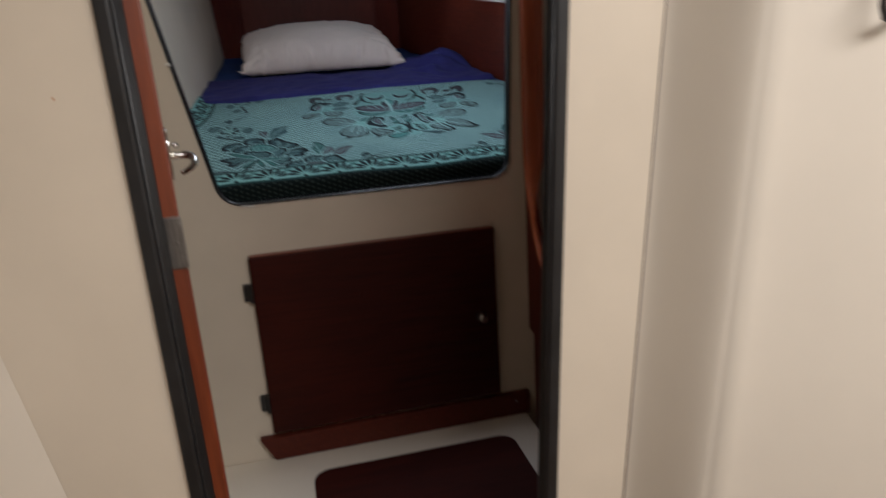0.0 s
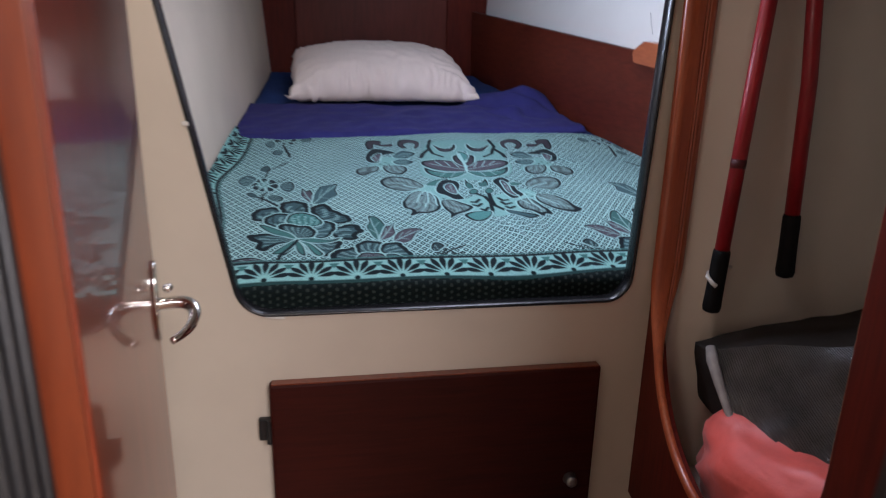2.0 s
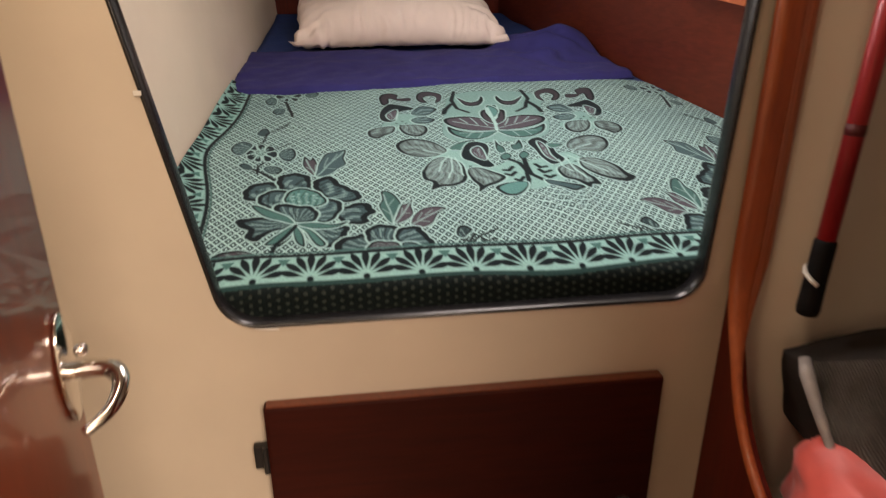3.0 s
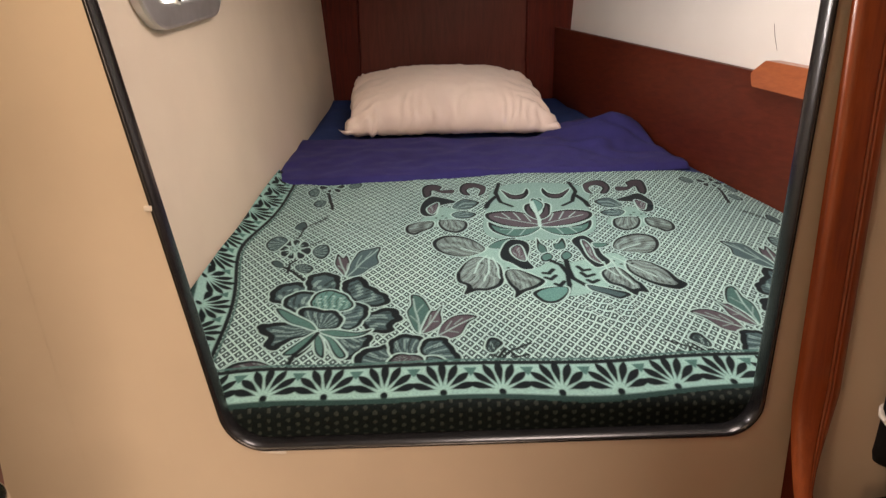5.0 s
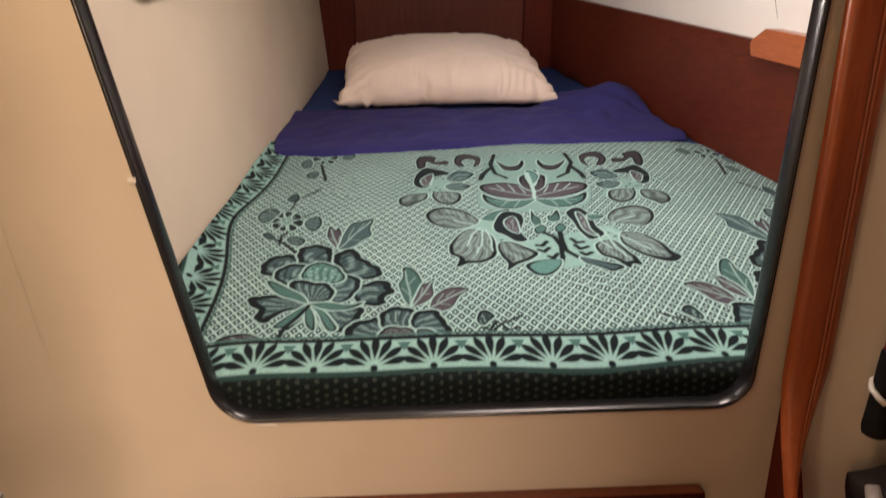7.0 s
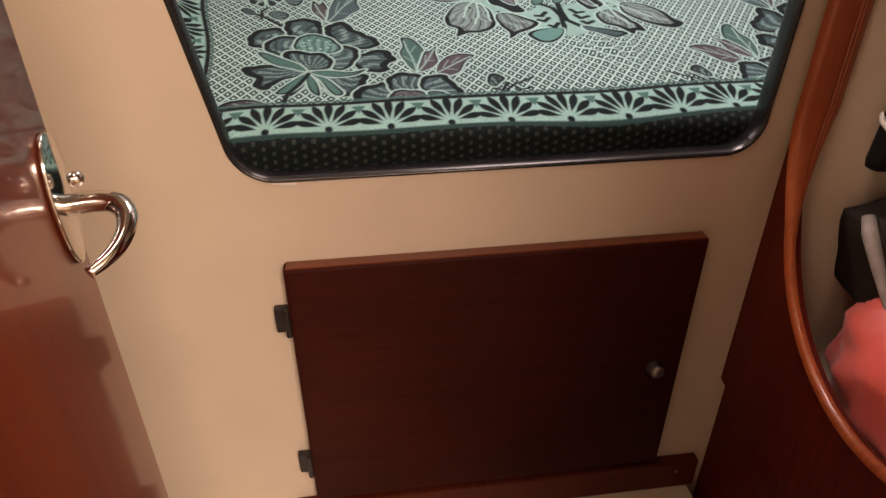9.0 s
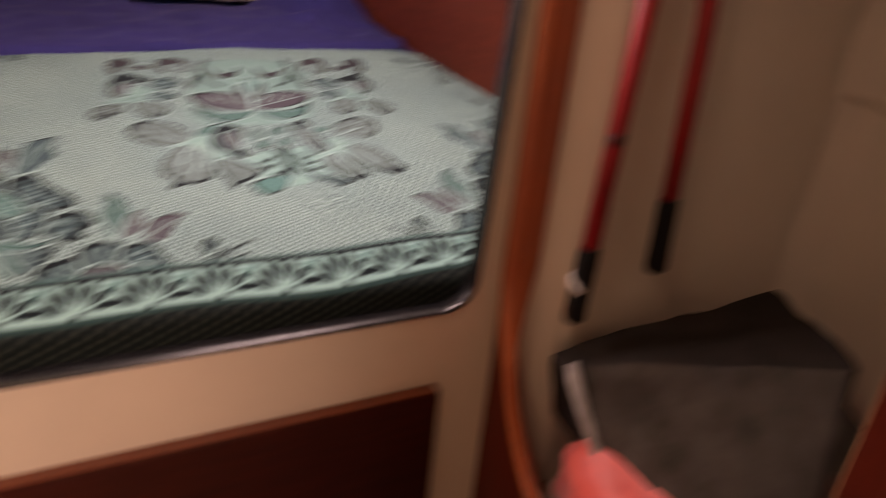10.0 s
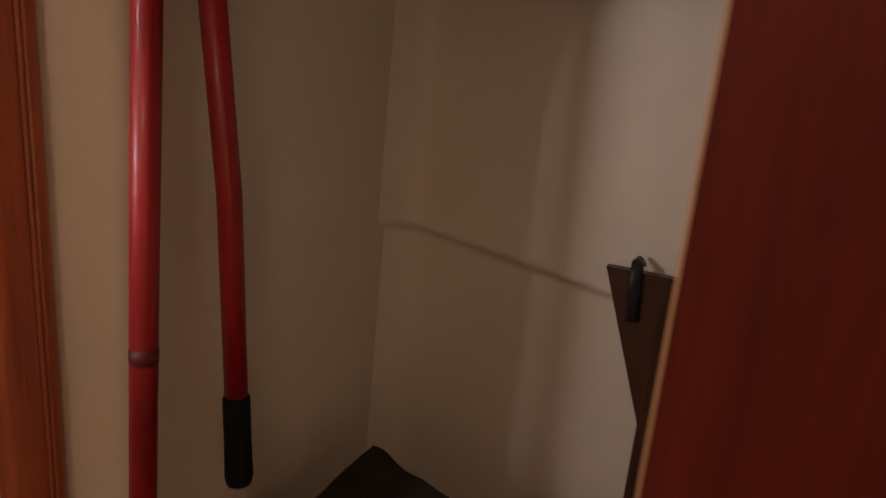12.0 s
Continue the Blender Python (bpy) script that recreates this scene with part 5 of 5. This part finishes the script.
HU, HZ = (Vector((-0.072, 1.068, 0)) - H0).dot(along), 1.171
plate_pts = [(HU + 0.021 * math.cos(a), HZ + 0.042 * math.sin(a)) for a in [2 * math.pi * k / 40 for k in range(40)]]
plate = part("handle_plate", slab(plate_pts, [], lambda u, v, w: door_place(u, v, w + 0.0005), 0.003, 0.001), CHROME, door, "polished chrome oval plate", True)
ctrl = [(0, 0, 0), (0.018, 0, 0.001), (0.030, 0.003, 0), (0.036, 0.011, -0.004), (0.036, 0.021, -0.009),
        (0.032, 0.031, -0.014), (0.025, 0.039, -0.018), (0.016, 0.046, -0.021)]
pts = []
for k in range(33):
    f = k / 32 * (len(ctrl) - 1)
    i = min(int(f), len(ctrl) - 2)
    p0, p1, p2, p3 = (Vector(ctrl[max(0, min(len(ctrl) - 1, i + d))]) for d in (-1, 0, 1, 2))
    t = f - i
    q = 0.5 * ((2 * p1) + (p2 - p0) * t + (2 * p0 - 5 * p1 + 4 * p2 - p3) * t * t + (3 * p1 - p0 - 3 * p2 + p3) * t ** 3)
    pts.append(door_place(HU - q.y, HZ - 0.004 + q.z, q.x))
part("handle_lever", tube(pts, [0.0066 - 0.0030 * max(0, k / 32 - 0.35) / 0.65 for k in range(33)], 14), CHROME, door, "curved polished chrome lever", True)
bm = bmesh.new()
bmesh.ops.create_uvsphere(bm, u_segments=14, v_segments=10, radius=0.0048, matrix=Matrix.Translation(door_place(HU - 0.002, HZ + 0.0135, 0.013)))
part("lock_knob", bm, CHROME, door, "small chrome lock knob", True)

# ---------------------------------------------------------------- locker door under the berth
cab = thing("locker_door", (0.286, BULK_Y, 0.447))
tagged(cab, "dark mahogany locker door hung on black hinges", "cabinet door")
cpts = round_poly([(0.0, 0.447), (0.572, 0.447), (0.572, 0.890), (0.0, 0.890)], [0.004] * 4, 3)
part("door_leaf", slab(cpts, [], lambda u, v, w: (u, BULK_Y - 0.001 - w, v), 0.018, 0.005), MAHOG_X, cab)
part("top_edge", box(0.004, 0.568, BULK_Y - 0.0175, BULK_Y - 0.001, 0.8895, 0.8915), EDGEWOOD, cab, "lighter rounded top edge")
for zc in (0.806, 0.527):
    h = part("hinge", box(-0.020, 0.003, BULK_Y - 0.012, BULK_Y - 0.0005, zc - 0.020, zc + 0.020, 0.003), BLACKIRON, cab, "black metal hinge")
    part("hinge_pin", tube([(-0.003, BULK_Y - 0.018, zc - 0.022), (-0.003, BULK_Y - 0.018, zc + 0.022)], 0.0042, 10), BLACKIRON, h)
kn = bmesh.new()
tube([(0.530, BULK_Y - 0.019, 0.665), (0.530, BULK_Y - 0.023, 0.665), (0.530, BULK_Y - 0.029, 0.665), (0.530, BULK_Y - 0.034, 0.665), (0.530, BULK_Y - 0.036, 0.665)],
     [0.013, 0.009, 0.011, 0.010, 0.006], 18, bm=kn)
knob = part("push_button", kn, STEEL, cab, "dull metal push button", True)

# ---------------------------------------------------------------- locker contents
cut = thing("bolt_cutter", (0.77, 1.358, 1.01))
tagged(cut, "long bolt cutter with red handles hung on the locker wall", "bolt cutter")
CY = 1.352


def red_handle(joint, middle, top):
    a = part("handle", tube([joint, middle, top], 0.0118, 16), REDPAINT, cut, "red painted steel tube", True)
    d = (Vector(joint) - Vector(middle)).normalized()
    p = Vector(joint)
    pts = [p - d * 0.004 + d * k for k in (0.0, 0.004, 0.02, 0.05, 0.085, 0.098, 0.106, 0.109)]
    part("grip", tube([tuple(q) for q in pts], [0.0120, 0.0138, 0.0140, 0.0140, 0.0146, 0.0152, 0.0135, 0.007], 16), GRIP, a, "black rubber grip", True)
    return a


left_handle = red_handle((0.733, CY, 1.114), (0.743, CY, 1.355), (0.757, CY, 1.66))
red_handle((0.850, CY, 1.171), (0.839, CY, 1.385), (0.806, CY, 1.66))
part("worn_band", tube([(0.7388, CY, 1.252), (0.7391, CY, 1.259), (0.7394, CY, 1.266)], [0.0119, 0.0123, 0.0119], 16), WORN, left_handle, "dark worn band", True)
part("pivot_plate", box(0.740, 0.826, CY - 0.010, CY + 0.010, 1.640, 1.700, 0.005), STEEL, cut)
for sx in (-1, 1):
    part("jaw", slab([(0.783, 1.70), (0.783 + sx * 0.030, 1.70), (0.783 + sx * 0.026, 1.745), (0.783 + sx * 0.006, 1.785), (0.783 + sx * 0.001, 1.74)][::sx], [],
                     lambda u, v, w: (u, CY - 0.006 + w, v), 0.012, 0.002), STEEL, cut)
tie = tube([(0.778, 1.387, 1.076), (0.742, 1.374, 1.076), (0.722, 1.364, 1.075), (0.7135, 1.352, 1.072), (0.7165, 1.341, 1.065), (0.722, 1.3365, 1.060)], 0.0034, 8)
tagged(part("wall_hook", tie, WHITEPLASTIC, smooth=True), "small white plastic hook holding the bolt cutter", "hook")


def warp_box(corners, n, puff, amp, seed, top=False):
    """One panel set (the top, or all the rest) of a soft box through eight corners (bottom four, then top four), its faces puffed and creased."""
    c = [Vector(p) for p in corners]
    bm = bmesh.new()
    bmesh.ops.create_cube(bm, size=2)
    bmesh.ops.subdivide_edges(bm, edges=list(bm.edges), cuts=n, use_grid_fill=True)
    bmesh.ops.delete(bm, geom=[f for f in bm.faces if (all(v.co.z > 0.999 for v in f.verts) or all(v.co.x < -0.999 for v in f.verts)) != top], context='FACES')
    mid = sum(c, Vector()) / 8
    for v in bm.verts:
        a, b, h = ((t + 1) / 2 for t in v.co)
        k = max(0.0, 1 - abs(v.co.x) ** 4) + max(0.0, 1 - abs(v.co.y) ** 4) + max(0.0, 1 - abs(v.co.z) ** 4)
        lo = (c[0] * (1 - a) + c[1] * a) * (1 - b) + (c[3] * (1 - a) + c[2] * a) * b
        hi = (c[4] * (1 - a) + c[5] * a) * (1 - b) + (c[7] * (1 - a) + c[6] * a) * b
        p = lo * (1 - h) + hi * h
        d = (p - mid).normalized()
        v.co = p + d * (puff * (k - 1.0) + amp * noise.fractal(p * 9 + Vector((seed, 0, 0)), 1.0, 2.0, 3))
    return bm


bag = thing("vinyl_bag", (0.86, 1.2, 0.85))
tagged(bag, "dark ribbed vinyl bag slumped on a red bag", "bag")
BAG = [(0.722, 1.205, 0.835), (0.80, 1.015, 0.895), (1.08, 1.10, 0.88), (0.735, 1.372, 0.84),
       (0.722, 1.336, 0.950), (0.958, 1.106, 1.046), (1.044, 1.298, 1.038), (0.716, 1.374, 0.948)]
part("body", warp_box(BAG, 20, 0.003, 0.009, 3.0), VINYL, bag, smooth=True)
# top of the same bag, coloured as lying in shadow
part("top_panel", warp_box(BAG, 20, 0.003, 0.009, 3.0, True), BAG_SHADE, bag, "bag top with its shade painted near black", True)
# fold along the bag's edge, its highlight given as colour
welt = [(0.727, 1.335, 0.953), (0.722, 1.318, 0.938), (0.720, 1.287, 0.909), (0.720, 1.25, 0.874), (0.722, 1.215, 0.842)]
part("welt", tube(welt, [0.008, 0.010, 0.008, 0.006, 0.004], 10), FOLD_SHINE, bag, "vinyl fold with its shine painted pale grey", True)


def red_sack():
    bm = bmesh.new()
    bmesh.ops.create_icosphere(bm, subdivisions=5, radius=1.0)
    for v in bm.verts:
        d = v.co.normalized()
        q = Vector([math.copysign(abs(t) ** 0.62, t) for t in d])
        p = Vector((0.885 + 0.208 * q.x, 1.155 + 0.205 * q.y, 0.782 + 0.102 * q.z))
        p.z += 0.045 * max(0, -d.y) * max(0, d.z) + 0.03 * max(0, d.y) * max(0, d.z)
        f = 0.018 * noise.fractal(p * 11, 1.0, 2.0, 4) - 0.012 * abs(math.sin(p.y * 22 + p.z * 30 + 2 * noise.noise(p * 6))) * max(0, -d.x)
        p += d * f
        p.x = max(p.x, side_x(p.y) + 0.024)
        v.co = p
    return bm


tagged(part("red_bag", red_sack(), REDBAG, smooth=True), "crumpled red nylon bag stuffed in the locker", "bag")

pd = thing("wooden_paddle", (1.20, 1.0, 0.70))
tagged(pd, "dark wooden wedge with a black strap leaning in the locker", "paddle")
wedge = [(1.062, 1.300), (0.93, 1.300), (0.985, 0.70), (0.995, 0.70), (0.994, 1.105)]
part("blade", slab(wedge, [], lambda u, v, w: (1.178 + w, u, v), 0.016, 0.002), DARKWOOD, pd)
part("strap", tube([(1.190, 1.022, 1.312), (1.172, 1.024, 1.312), (1.168, 1.024, 1.29), (1.170, 1.020, 1.24)], 0.008, 8, flat=0.4), RUBBER, pd, "black webbing strap", True)

# ---------------------------------------------------------------- saloon side details
mark = thing("screw_cap", (-0.101, DOOR_Y, 1.28))
tagged(mark, "tiny brown screw cap in the cream partition", "screw cap")
part("cap", tube([(-0.101, DOOR_Y + 0.0005, 1.28), (-0.101, DOOR_Y - 0.0010, 1.28)], 0.0014, 10), PLYEDGE, mark)
hk = tube([(0.7126, 0.5433, 1.3547), (0.7053, 0.5250, 1.3475), (0.699, 0.5159, 1.332), (0.699, 0.5159, 1.3165), (0.7053, 0.5177, 1.3056), (0.7163, 0.5214, 1.3028), (0.729, 0.5269, 1.3074)], 0.0042, 10)
tagged(part("coat_hook", hk, BLACKIRON, smooth=True), "dark curved metal hook on the cream liner", "hook")
